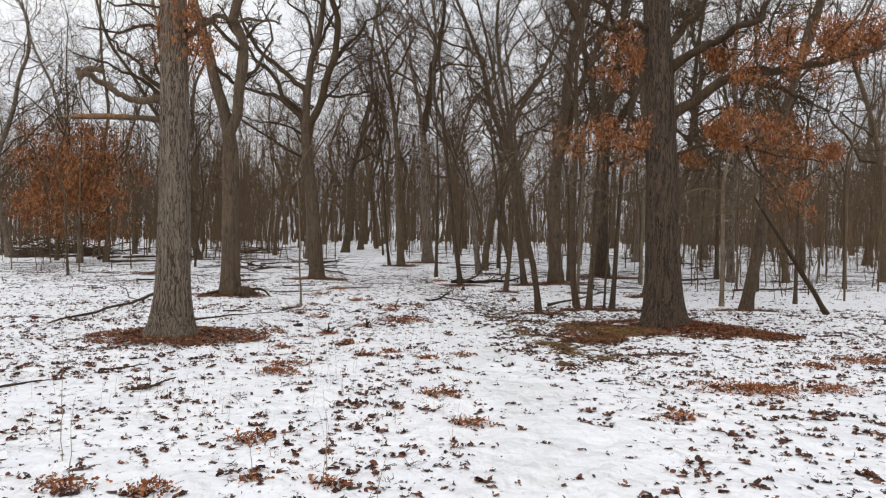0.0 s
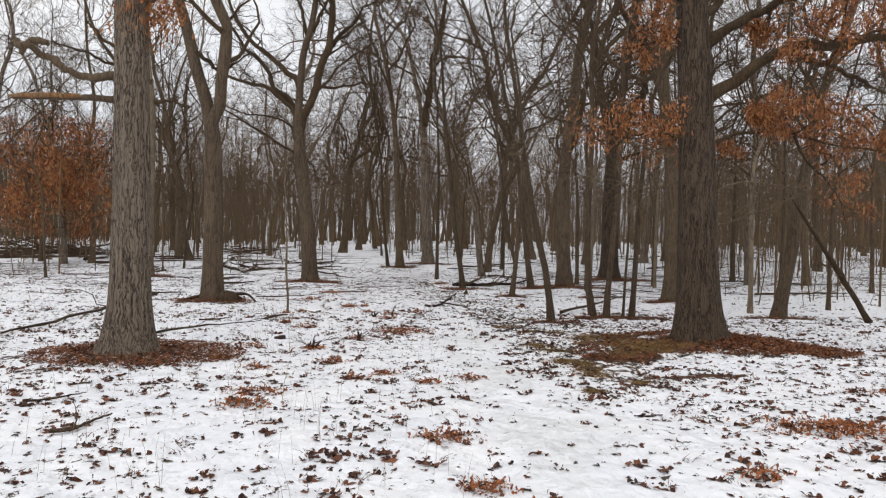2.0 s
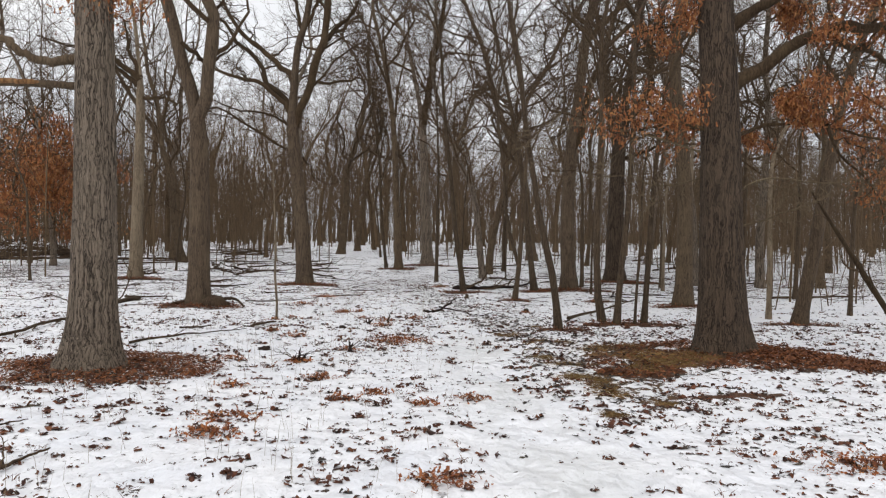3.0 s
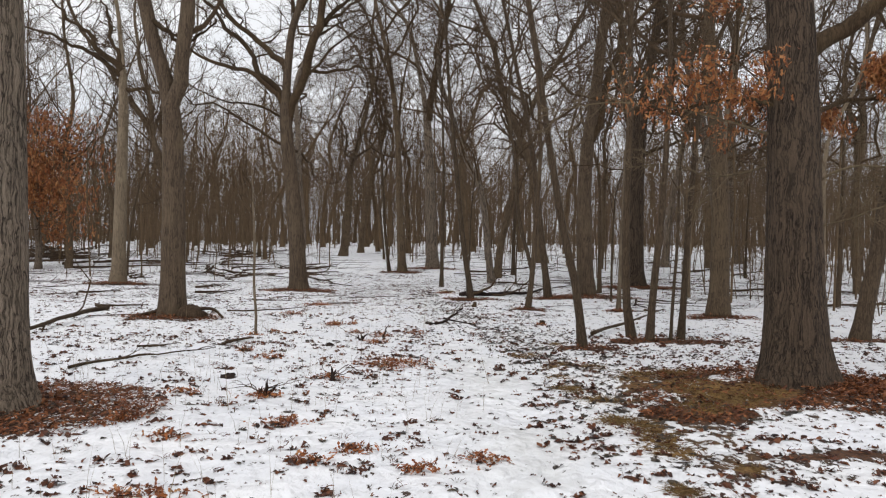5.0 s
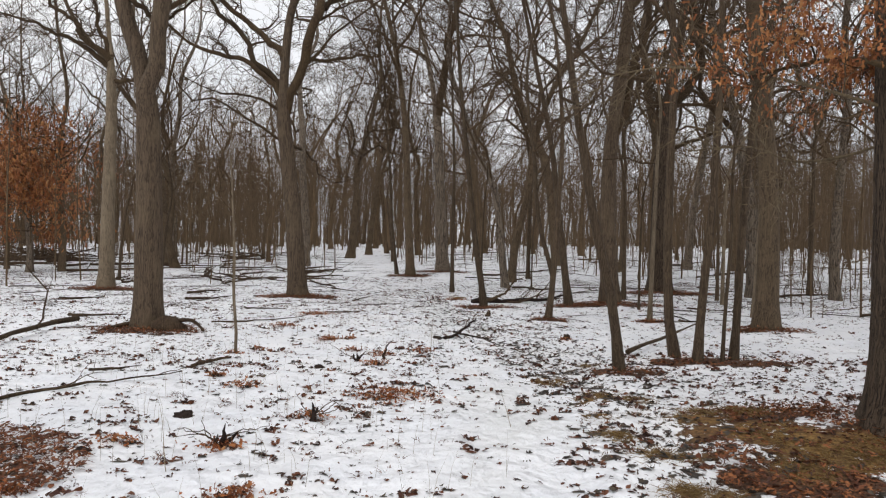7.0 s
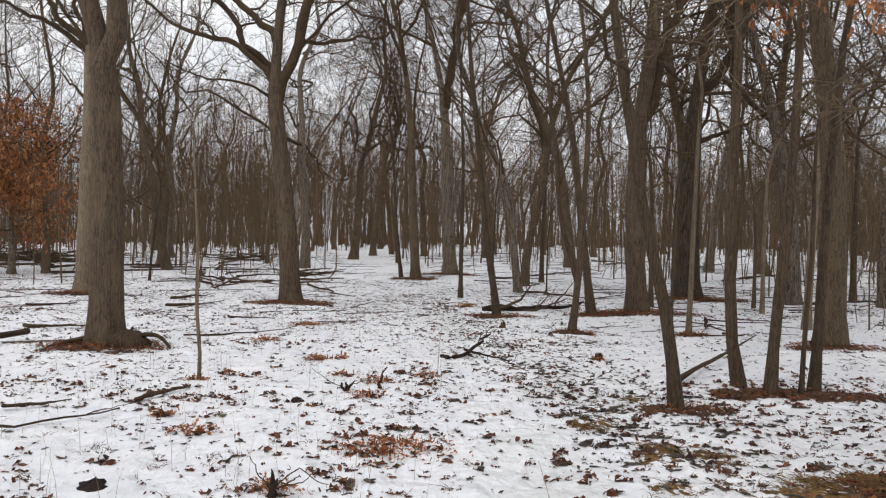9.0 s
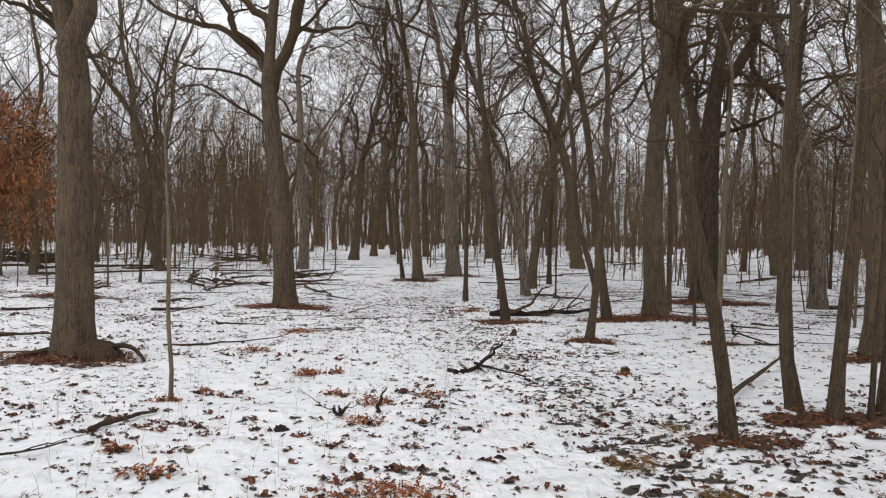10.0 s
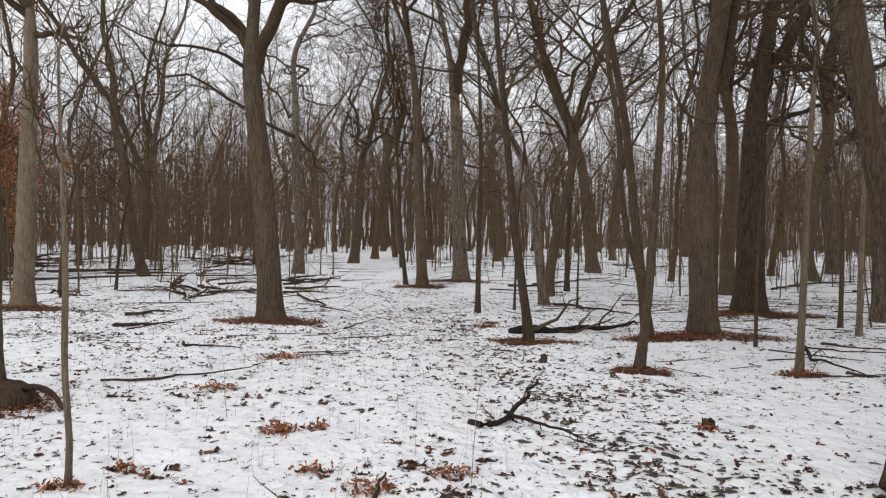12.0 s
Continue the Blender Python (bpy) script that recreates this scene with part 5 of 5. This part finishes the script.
def far_brush():
    """The low dark tangle far in the wood."""
    rng = np.random.default_rng(79)
    n = 4400
    ang = rng.uniform(-0.82, 0.86, n)
    # it thins out behind the open rise
    ang = ang[(np.abs(ang + 0.08) > 0.2) | (rng.random(n) < 0.25)]
    n = len(ang)
    dist = 84 + 90 * rng.random(n)
    x, y = dist * np.sin(ang), dist * np.cos(ang)
    h = 1.0 + 2.2 * rng.random(n) + 4.5 * rng.random(n) ** 5
    s = np.linspace(0, 1, 3)
    pts = np.empty((n, 3, 3))
    pts[:, :, :2] = np.stack([x, y], -1)[:, None, :] + np.cumsum(rng.normal(0, 0.2, (n, 3, 2)), axis=1)
    pts[:, :, 2] = land(x, y)[:, None] - 0.1 + h[:, None] * s
    rad = (0.015 + 0.008 * h)[:, None] * np.linspace(1, 0.25, 3)
    p1, r1 = sprout(rng, pts, rad, 7, 0.08, 0.95, 58, 0.6, 0.7, 2, 0.25, 0.05, 0.016)
    v, f = join([tubes(pts, rad, 3), tubes(p1, r1, 3)])
    ob = new("far_brush", mesh_from("far_brush", v, f, FAR_BARK))
    tagged(ob, "dense low brown brush deep in the wood", "brush", "", "stuff")


def thicket():
    """Bushy young trees in the middle distance: stems that part low down into many upright twigs."""
    rng = np.random.default_rng(80)
    n = 430
    ang = rng.uniform(-0.76, 0.8, n)
    dist = 38 + 42 * rng.random(n) ** 0.8
    x, y = dist * np.sin(ang), dist * np.cos(ang)
    keep = ((np.abs(x - np.interp(y, WAY_Y, WAY_X)) > 2.6) | (y > 56)) & ((np.abs(ang - 0.03) > 0.29) | (rng.random(n) < 0.5))
    x, y = x[keep], y[keep]
    n = len(x)
    h = 5.5 + 6 * rng.random(n)
    s = np.linspace(0, 1, 5)
    pts = np.empty((n, 5, 3))
    pts[:, :, :2] = np.stack([x, y], -1)[:, None, :] + np.cumsum(rng.normal(0, 0.16, (n, 5, 2)), axis=1)
    pts[:, :, 2] = land(x, y)[:, None] - 0.1 + h[:, None] * s
    rad = (0.012 + 0.0046 * h)[:, None] * np.linspace(1, 0.25, 5)
    p1, r1 = sprout(rng, pts, rad, 10, 0.2, 0.97, 42, 0.5, 0.6, 4, 0.28, 0.08, 0.012)
    p2, r2 = sprout(rng, p1, r1, 8, 0.12, 1.0, 42, 0.6, 0.6, 2, 0.25, 0.06, 0.009)
    v, f = join([tubes(pts, rad, 4), tubes(p1, r1, 3), tubes(p2, r2, 3)])
    ob = new("thicket", mesh_from("thicket", v, f, FAR_BARK))
    tagged(ob, "bushy leafless young trees crowding the middle distance", "thicket", "", "stuff")


far_wood()
undergrowth()
thicket()
far_brush()


# ---- on the ground ----
CLUMPS = [(-1.83, 7.66, 0.2), (-1.83, 7.2, 0.16), (-0.65, 12.1, 0.3), (3.12, 6.68, 0.3), (2.15, 5.66, 0.12), (3.55, 6.71, 0.2), (0.03, 6.25, 0.16), (0.27, 5.3, 0.12),
          (-1.4, 4.84, 0.14), (-0.68, 3.98, 0.08), (-1.14, 3.99, 0.08), (-1.72, 3.83, 0.1), (-2.28, 3.86, 0.12), (5.63, 8.42, 0.25), (4.7, 7.98, 0.18), (4.17, 6.75, 0.2),
          (-1.32, 11.16, 0.12), (-1.85, 10.28, 0.13), (-2.2, 8.86, 0.1), (-2.75, 9.24, 0.1), (-1.36, 9.33, 0.13), (-0.98, 8.37, 0.1), (-0.65, 8.6, 0.1), (0.32, 8.45, 0.1)]
CLUMPS_FAR = [(-0.15, 8.23, 0.09), (-2.69, 10.32, 0.1), (-2.38, 12.33, 0.13), (-2.14, 15.75, 0.1), (-3.29, 17.2, 0.15), (-3.14, 19.24, 0.25), (-2.08, 15.65, 0.1),
              (-1.8, 15.81, 0.07), (-1.11, 14.45, 0.12), (-0.12, 22.8, 0.2), (-0.54, 14.77, 0.1), (4.05, 18.85, 0.18), (-2.83, 12.74, 0.08), (-1.1, 13.77, 0.11), (-3.19, 14.28, 0.09), (-2.94, 14.65, 0.07), (-1.57, 14.77, 0.09), (1.8, 16.12, 0.08)]


def leaf_pile(x, y, r, seed):
    """A small heap of leaves that the wind has gathered."""
    rng = np.random.default_rng(seed)
    n = int(40 + 4200 * r * r)
    dx, dy = rng.normal(0, r * 0.85, n), rng.normal(0, r * 0.5, n)
    up = 0.05 * np.exp(-(dx / r) ** 2 - (dy / (0.6 * r)) ** 2) * rng.random(n)
    z0 = at_ground(x, y)
    z = land(x + dx, y + dy) - z0 + 0.012 + up
    v, f = leaves(rng, np.column_stack([dx, dy, z]), 0.056, 0.6)
    ob = new("leaf_pile", mesh_from("leaf_pile", v, f, LEAF_PILE, False))
    ob.location = (x, y, z0)
    tagged(ob, "small heap of curled rust-brown oak leaves on snow", "leaf pile", "", "stuff")


for i, (cx, cy, r) in enumerate(CLUMPS + CLUMPS_FAR):
    leaf_pile(cx, cy, r, 950 + i)


def bare_spots():
    """Places and radii of the small bare spots where wet litter stands in the snow."""
    rng = np.random.default_rng(33)
    # a loose net of places, a hand apart
    gx, gy = np.meshgrid(np.arange(-24, 24, 0.125), np.arange(-7, 31, 0.125))
    x, y = gx.ravel() + rng.uniform(-0.08, 0.08, gx.size), gy.ravel() + rng.uniform(-0.08, 0.08, gx.size)
    inside = np.abs(x) < 5.5 + 0.5 * np.maximum(y, 3) + 5 * rng.random(len(x)) ** 2
    x, y = x[inside], y[inside]
    n = len(x)
    dens = np.clip(fbm(x / 2.1, y / 1.5, 51, 3) - 0.3, 0, 1) * 2.6 * (0.4 + 1.6 * smooth(0.4, 0.62, fbm(x / 0.6, y / 0.5, 57, 3)))
    way = np.exp(-((x - np.interp(y, WAY_Y, WAY_X)) / 0.5) ** 2) * (1 - smooth(12, 20, y))
    edge = x - np.interp(y, EDGE_Y, EDGE_X) + 0.25
    churn = np.exp(-(edge / np.where(edge > 0, 1.2 - 0.4 * smooth(14.5, 16.5, y), 0.75)) ** 2) * smooth(7, 10, y) * (1 - smooth(22, 28, y))
    right = smooth(1.6, 2.8, x) * (1 - smooth(11, 13, y))
    churn = churn * (1 - 0.8 * smooth(2.2, 2.6, x) * (1 - smooth(9.2, 9.8, y)))
    p = (0.4 + 0.75 * dens + 0.5 * right + 0.2 * smooth(6.5, 8.5, y) * (1 - smooth(14, 18, y))) * (1 - 0.8 * way) + 2.2 * churn * smooth(0.3, 0.6, fbm(x / 0.7, y / 0.7, 59, 3))
    p = p + 0.1 * smooth(16, 21, y) * smooth(1.5, 4, np.abs(x - np.interp(y, WAY_Y, WAY_X)))
    p = p * (1 - 0.7 * smooth(1.7, 2.4, x) * smooth(14.6, 15.6, y) * (1 - smooth(20, 23, y))) + 0.75 * smooth(0.9, 1.5, x) * (1 - smooth(4.5, 6, x)) * smooth(10.4, 11, y) * (1 - smooth(13.5, 14.5, y))
    p = p + 1.3 * np.exp(-((x - np.interp(y, MUD_Y, MUD_X)) / 0.28) ** 2) * smooth(7.4, 8.6, y) * (1 - smooth(15.0, 19.5, y))
    ok = rng.random(n) < 0.62 * p * (1 - 0.3 * smooth(10, 22, y))
    x, y, churn = x[ok], y[ok], churn[ok]
    r = np.clip(0.029 * np.exp(rng.normal(0, 0.5, len(x))), 0.008, 0.085) * (1 + 0.3 * churn)
    # the larger ones break up into a huddle of pieces
    more = np.repeat(np.arange(len(x)), np.clip((r / 0.03).astype(int), 1, 4))
    own = np.concatenate([[True], more[1:] != more[:-1]])
    x = x[more] + np.where(own, 0, rng.normal(0, 1.6, len(more)) * r[more])
    y = y[more] + np.where(own, 0, rng.normal(0, 0.8, len(more)) * r[more])
    r = np.where(own, 0.85, rng.uniform(0.3, 0.8, len(more))) * r[more]
    churn = churn[more]
    # matted leaves under the heaps
    for cx, cy, c in CLUMPS + CLUMPS_FAR:
        k = int(3 + 22 * c)
        x, y = np.append(x, cx + rng.normal(0, 0.8 * c, k)), np.append(y, cy + rng.normal(0, 0.5 * c, k))
        r, churn = np.append(r, rng.uniform(0.02, 0.05, k)), np.append(churn, np.zeros(k))
    return np.column_stack([x, y, r]), churn


def litter_mats(name, label, spots, material, seed, category):
    """Low ragged mats of wet litter, one to each bare spot."""
    rng = np.random.default_rng(seed)
    n, k = len(spots), 7
    a = np.linspace(0, 2 * math.pi, k, endpoint=False)[None] + rng.normal(0, 1.1 / k, (n, k))
    ragged = rng.uniform(0.3, 1.5, (n, k))
    turn = rng.normal(0, 0.45, n)
    longer = rng.uniform(0.4, 0.8, n)
    rings = []
    for share, up in ((1.0, 0.0), (0.02, 0.008)):
        u, w = spots[:, 2:3] * share * ragged * np.cos(a), spots[:, 2:3] * share * ragged * np.sin(a) * longer[:, None]
        px = spots[:, 0:1] + u * np.cos(turn)[:, None] - w * np.sin(turn)[:, None]
        py = spots[:, 1:2] + u * np.sin(turn)[:, None] + w * np.cos(turn)[:, None]
        rings.append(np.stack([px, py, floor_height(px, py) + up + 0.005], -1))
    v = np.stack(rings, 1).reshape(-1, 3)
    i, c = np.meshgrid(np.arange(n), np.arange(k), indexing="ij")
    at = lambda jj, cc: (i * 2 + jj) * k + cc % k
    f = np.stack([at(0, c), at(0, c + 1), at(1, c + 1), at(1, c)], -1).reshape(-1, 4)
    ob = new(name, mesh_from(name, v, f, material, False))
    tagged(ob, label, category, "", "stuff")


def scraps(name, label, spots, material, seed, category, most=6, tilt=0.55):
    """Curled, torn pieces of leaf that stand up out of each bare spot: two flaps folded along a rib."""
    rng = np.random.default_rng(seed)
    per = np.clip((1.5 + spots[:, 2] / 0.013).astype(int), 2, most) - 2 * (spots[:, 1] > 15)
    i = np.repeat(np.arange(len(spots)), np.maximum(per, 1))
    n, r = len(i), spots[:, 2][i]
    x, y = spots[i, 0] + rng.normal(0, 0.8, n) * r, spots[i, 1] + rng.normal(0, 0.5, n) * r
    size = np.clip(r * rng.uniform(0.6, 1.5, n), 0.014, 0.065)
    u = lambda lo, hi: rng.uniform(lo, hi, n)
    zero = np.zeros(n)
    shape = np.stack([np.stack(c, -1) for c in ((u(-0.6, -0.4), zero, zero), (u(-0.3, 0.0), u(0.15, 0.4), u(0.0, 0.3)), (u(0.0, 0.35), u(0.12, 0.4), u(0.0, 0.35)),
                      (u(0.4, 0.6), zero, u(-0.1, 0.2)), (u(0.0, 0.35), -u(0.12, 0.4), u(0.0, 0.35)), (u(-0.3, 0.0), -u(0.15, 0.4), u(0.0, 0.3)))], 1)
    v = np.einsum("nij,nkj->nki", turn_matrices(rng, n, tilt), shape * size[:, None, None])
    v = v + np.stack([x, y, floor_height(x, y) + size * u(0.08, 0.32)], -1)[:, None, :]
    f = np.array([(0, 1, 2, 3), (0, 3, 4, 5)])[None] + (np.arange(n) * 6)[:, None, None]
    ob = new(name, mesh_from(name, v.reshape(-1, 3), f.reshape(-1, 4), material, False))
    tagged(ob, label, category, "", "stuff")


SPOTS, spot_churn = bare_spots()
green = np.random.default_rng(34).random(len(SPOTS)) < 0.08 + 0.16 * smooth(8, 13, SPOTS[:, 1]) + 0.5 * spot_churn
for here, material, name, label, kind_of in ((~green, LITTER, "leaf_litter", "small dark brown mats of wet leaves showing through snow", "leaf litter"),
                                             (green, WET_TURF, "wet_grass", "small olive-grey mats of wet grass showing through snow", "grass")):
    flat = kind_of == "grass"
    litter_mats(name, label, SPOTS[here] * np.array([1, 1, 1.0 if flat else 0.8]), material, 35, kind_of)
    scraps("grass_scraps" if flat else "torn_leaves", label.replace("mats", "scraps"), SPOTS[here], material, 37, kind_of, 2 if flat else 5, 0.25 if flat else 0.5)


def fallen_leaves():
    rng = np.random.default_rng(31)
    places, bank, tufts = [], [], []
    for cx, cy, a, b in RINGS[:20]:
        n = int((3600 if cy < 12 else 900 if cy < 15 else 2300) * a * b + 40)
        t, q = rng.uniform(0, 6.28, n), np.sqrt(rng.random(n)) * 1.05
        places.append(np.stack([cx + a * q * np.cos(t), cy + b * q * np.sin(t)], -1))
    # banked up against the boles
    for cx, cy, r in ((-3.98, 9.41, 0.3), (3.7, 10.56, 0.36), (-5.44, 16.33, 0.28), (-4.55, 23.15, 0.28), (-10.7, 24.3, 0.26), (4.0, 22.4, 0.28), (6.4, 26.1, 0.38),
                      (5.74, 17.43, 0.25), (2.08, 13.53, 0.11), (3.1, 14.4, 0.1), (3.25, 14.1, 0.1), (1.87, 18.86, 0.09), (2.82, 21.87, 0.13), (-2.1, 32.1, 0.24), (-0.8, 33.8, 0.34)):
        n = int(90 + 400 * r) if r > 0.15 else int(20 + 150 * r)
        t, q = rng.uniform(0, 6.28, n), r * (1 + 0.9 * rng.random(n) ** 1.5)
        bank.append(np.stack([cx + q * np.cos(t), cy + q * np.sin(t), np.clip(0.16 * (1.5 - q / r), 0, 0.09) * rng.random(n)], -1))
    # loose leaves standing out of the bare spots
    for (cx, cy, r) in SPOTS[SPOTS[:, 1] < 15]:
        k = int(rng.integers(0, 2) + (2 if r > 0.03 else 0))
        tufts.append(np.stack([cx + rng.normal(0, r * 0.6, k), cy + rng.normal(0, r * 0.45, k), 0.008 + 0.014 * rng.random(k)], -1))
    xy = np.concatenate(places)
    z = land(xy[:, 0], xy[:, 1]) + 0.012 + 0.02 * rng.random(len(xy))
    heap = np.concatenate(bank)
    heap[:, 2] += land(heap[:, 0], heap[:, 1]) + 0.01
    # the tufts of grass stay bare of them
    turf = np.min([np.hypot(xy[:, 0] - gx, xy[:, 1] - gy) / r for gx, gy, r in TURF], axis=0)
    open_ground = (turf > 1.15) | (rng.random(len(xy)) < 0.15)
    v, f = leaves(rng, np.concatenate([np.column_stack([xy, z])[open_ground], heap]), 0.058, 0.36)
    ob = new("banked_leaves", mesh_from("banked_leaves", v, f, LEAF_RING, False))
    tagged(ob, "wet rust-brown oak leaves banked round the tree feet", "leaves", "", "stuff")
    bits = np.concatenate(tufts)
    bits[:, 2] += land(bits[:, 0], bits[:, 1]) + 0.006
    v, f = leaves(rng, bits, 0.03, 0.6)
    ob = new("fallen_leaves", mesh_from("fallen_leaves", v, f, LEAF_FALLEN, False))
    tagged(ob, "curled brown oak leaves scattered over the snow", "leaves", "", "stuff")


def blades(name, label, centres, per, height, spread, lean, width, material, seed, category):
    """Grass: narrow bent blades in tufts."""
    rng = np.random.default_rng(seed)
    c = np.repeat(np.asarray(centres, float), per, axis=0)
    n = len(c)
    xy = c[:, :2] + rng.normal(0, spread, (n, 2)) * (c[:, 2:3] if c.shape[1] > 2 else 1)
    h = height * rng.uniform(0.4, 1.2, n)
    d = rng.normal(0, lean, (n, 2))
    base = np.column_stack([xy, land(xy[:, 0], xy[:, 1]) - 0.01])
    s = np.linspace(0, 1, 3)
    pts = base[:, None, :] + np.concatenate([d[:, None, :] * (s ** 1.7)[None, :, None] * h[:, None, None], (h[:, None] * (s - 0.25 * lean * s ** 2))[:, :, None]], -1)
    rad = np.broadcast_to(width * np.array([1, 0.75, 0.15]), (n, 3))
    v, f = tubes(pts, rad, 3)
    ob = new(name, mesh_from(name, v, f, material))
    tagged(ob, label, category, "", "stuff")


fallen_leaves()
rng_g = np.random.default_rng(8)
blades("matted_grass", "flattened yellow-brown grass showing through the snow", TURF, 300, 0.045, 0.5, 1.7, 0.003, GRASS_DRY, 61, "grass")
loose = [(x, y, 1) for x, y in zip(rng_g.uniform(-6.5, 6.5, 1100), 3.6 + 17 * rng_g.random(1100)) if abs(x - np.interp(y, WAY_Y, WAY_X)) > 0.5]
blades("grass_tufts", "small dark frosted tufts poking through the snow", loose, 7, 0.045, 0.022, 0.9, 0.003, LEAF_FALLEN, 62, "grass")
stems = [(x, y, 1) for x, y in zip(rng_g.normal(-2.0, 2.0, 420), 4.5 + 19 * rng_g.random(420)) if x < np.interp(y, WAY_Y, WAY_X) - 0.2]
blades("dry_stalks", "thin dry weed stalks standing in the snow", stems, 2, 0.34, 0.1, 0.16, 0.0016, STALK, 63, "weeds")
WEEDS = [(-2.55, 4.3, 0.85), (-2.35, 4.05, 0.5), (-0.72, 4.2, 0.42), (-0.7, 3.95, 0.3), (-1.16, 4.0, 0.28), (-0.35, 3.85, 0.24), (-2.0, 9.7, 0.5), (-1.5, 7.3, 0.4), (0.5, 11.0, 0.3), (-0.4, 14.6, 0.9), (-2.7, 16.0, 0.7)]
for i, (wx, wy, wh) in enumerate(WEEDS):
    sway = 0.08 * math.sin(3 * i)
    pole("weed_stalk", "single dry weed stalk standing in the snow", [(wx, wy, 0), (wx + sway * 0.4, wy, wh * 0.5), (wx + sway, wy + 0.02, max(wh, 0.21))], 0.0035, STALK, 800 + i, "weed", 0, 5, 0.25)


def stump(x, y, r, h, seed):
    """The weathered stub of a small tree."""
    rng = np.random.default_rng(seed)
    pts = np.linspace((0, 0, -0.05), (0.02, 0.01, h), 7)
    pts = np.vstack([pts, pts[-1], pts[-1]])
    rad = np.concatenate([r * np.linspace(1.25, 0.85, 7) * rng.uniform(0.75, 1.3, 7), [0.5 * r, 0.02 * r]])
    v, f = tubes(pts[None], rad[None], 12)
    v[:, 2] += np.where(v[:, 2] > h * 0.9, rng.normal(0, 0.025, len(v)), 0)
    v[:, :2] += rng.normal(0, 0.12 * r, (len(v), 2))
    ob = new("tree_stump", mesh_from("tree_stump", v, f, TWIG))
    ob.location = (x, y, at_ground(x, y))
    tagged(ob, "small weathered brown stump standing in snow", "stump")


stump(1.82, 16.2, 0.06, 0.065, 900)
stump(0.62, 19.3, 0.05, 0.1, 901)


def broken_stub(x, y, h, seed, twigs):
    """A sapling snapped off near the ground: splintered prongs and a few thin shoots."""
    rng = np.random.default_rng(seed)
    root = new("broken_sapling")
    root.location = (x, y, at_ground(x, y))
    tagged(root, "snapped dark sapling stub with thin bent shoots in snow", "stub")
    for k in range(3):
        tip = np.array([rng.normal(0, 0.07), rng.normal(0, 0.04), h * rng.uniform(0.6, 1.1)])
        ln = np.linspace((0.03 * (k - 1), 0, -0.03), tip, 6) + rng.normal(0, 0.006, (6, 3))
        v, f = tubes(ln[None], (0.019 * np.array([1.3, 1.1, 1, 0.85, 0.6, 0.15]))[None], 7)
        part("prong", v, f, WET_WOOD, root)
    for k in range(twigs):
        side = rng.choice([-1, 1]) * rng.uniform(0.16, 0.4)
        ln = resample([(0, 0, 0.04), (0.4 * side, rng.normal(0, 0.06), rng.uniform(0.05, 0.2)), (side, rng.normal(0, 0.12), rng.uniform(0.03, 0.26))], 9) + rng.normal(0, 0.008, (9, 3))
        v, f = tubes(ln[None], (0.006 * np.linspace(1, 0.4, 9))[None], 5)
        part("shoot", v, f, TWIG, root)


def clod(x, y, r, seed):
    """A dark lump of rotten wood or turned-up earth."""
    rng = np.random.default_rng(seed)
    rings, sides = 7, 12
    a = np.arange(sides) * 2 * math.pi / sides
    q = np.arange(rings) / (rings - 1)
    qq, aa = np.meshgrid(q, a, indexing="ij")
    bump = 1 + 0.7 * (fbm(2.4 * np.cos(aa) + seed, 2.4 * np.sin(aa) + 3 * qq, seed, 3) - 0.5)
    rr = r * np.cos(qq * math.pi / 2 * 0.98) * bump
    v = np.stack([1.35 * rr * np.cos(aa), 0.9 * rr * np.sin(aa), -0.02 + (0.6 * r + 0.02) * np.sin(qq * math.pi / 2) * bump], -1).reshape(-1, 3)
    v += rng.normal(0, 0.04 * r, v.shape)
    f = [(k * sides + c, k * sides + (c + 1) % sides, (k + 1) * sides + (c + 1) % sides, (k + 1) * sides + c) for k in range(rings - 1) for c in range(sides)]
    ob = new("wood_clod", mesh_from("wood_clod", v, np.array(f), WET_WOOD))
    ob.location = (x, y, at_ground(x, y))
    tagged(ob, "small dark lump of rotten wood lying on snow", "wood lump")


for i, (sx, sy, sh) in enumerate(((-1.87, 10.33, 0.17), (-1.29, 11.06, 0.17), (-1.37, 13.91, 0.16))):
    broken_stub(sx, sy, sh, 910 + i, 6 - 2 * i)
for i, (sx, sy, sr) in enumerate(((-2.49, 11.1, 0.09), (-1.77, 13.47, 0.05), (-2.79, 10.03, 0.06), (0.09, 12.87, 0.05), (-1.78, 13.48, 0.05), (-2.51, 11.16, 0.06))):
    clod(sx, sy, sr, 930 + i)
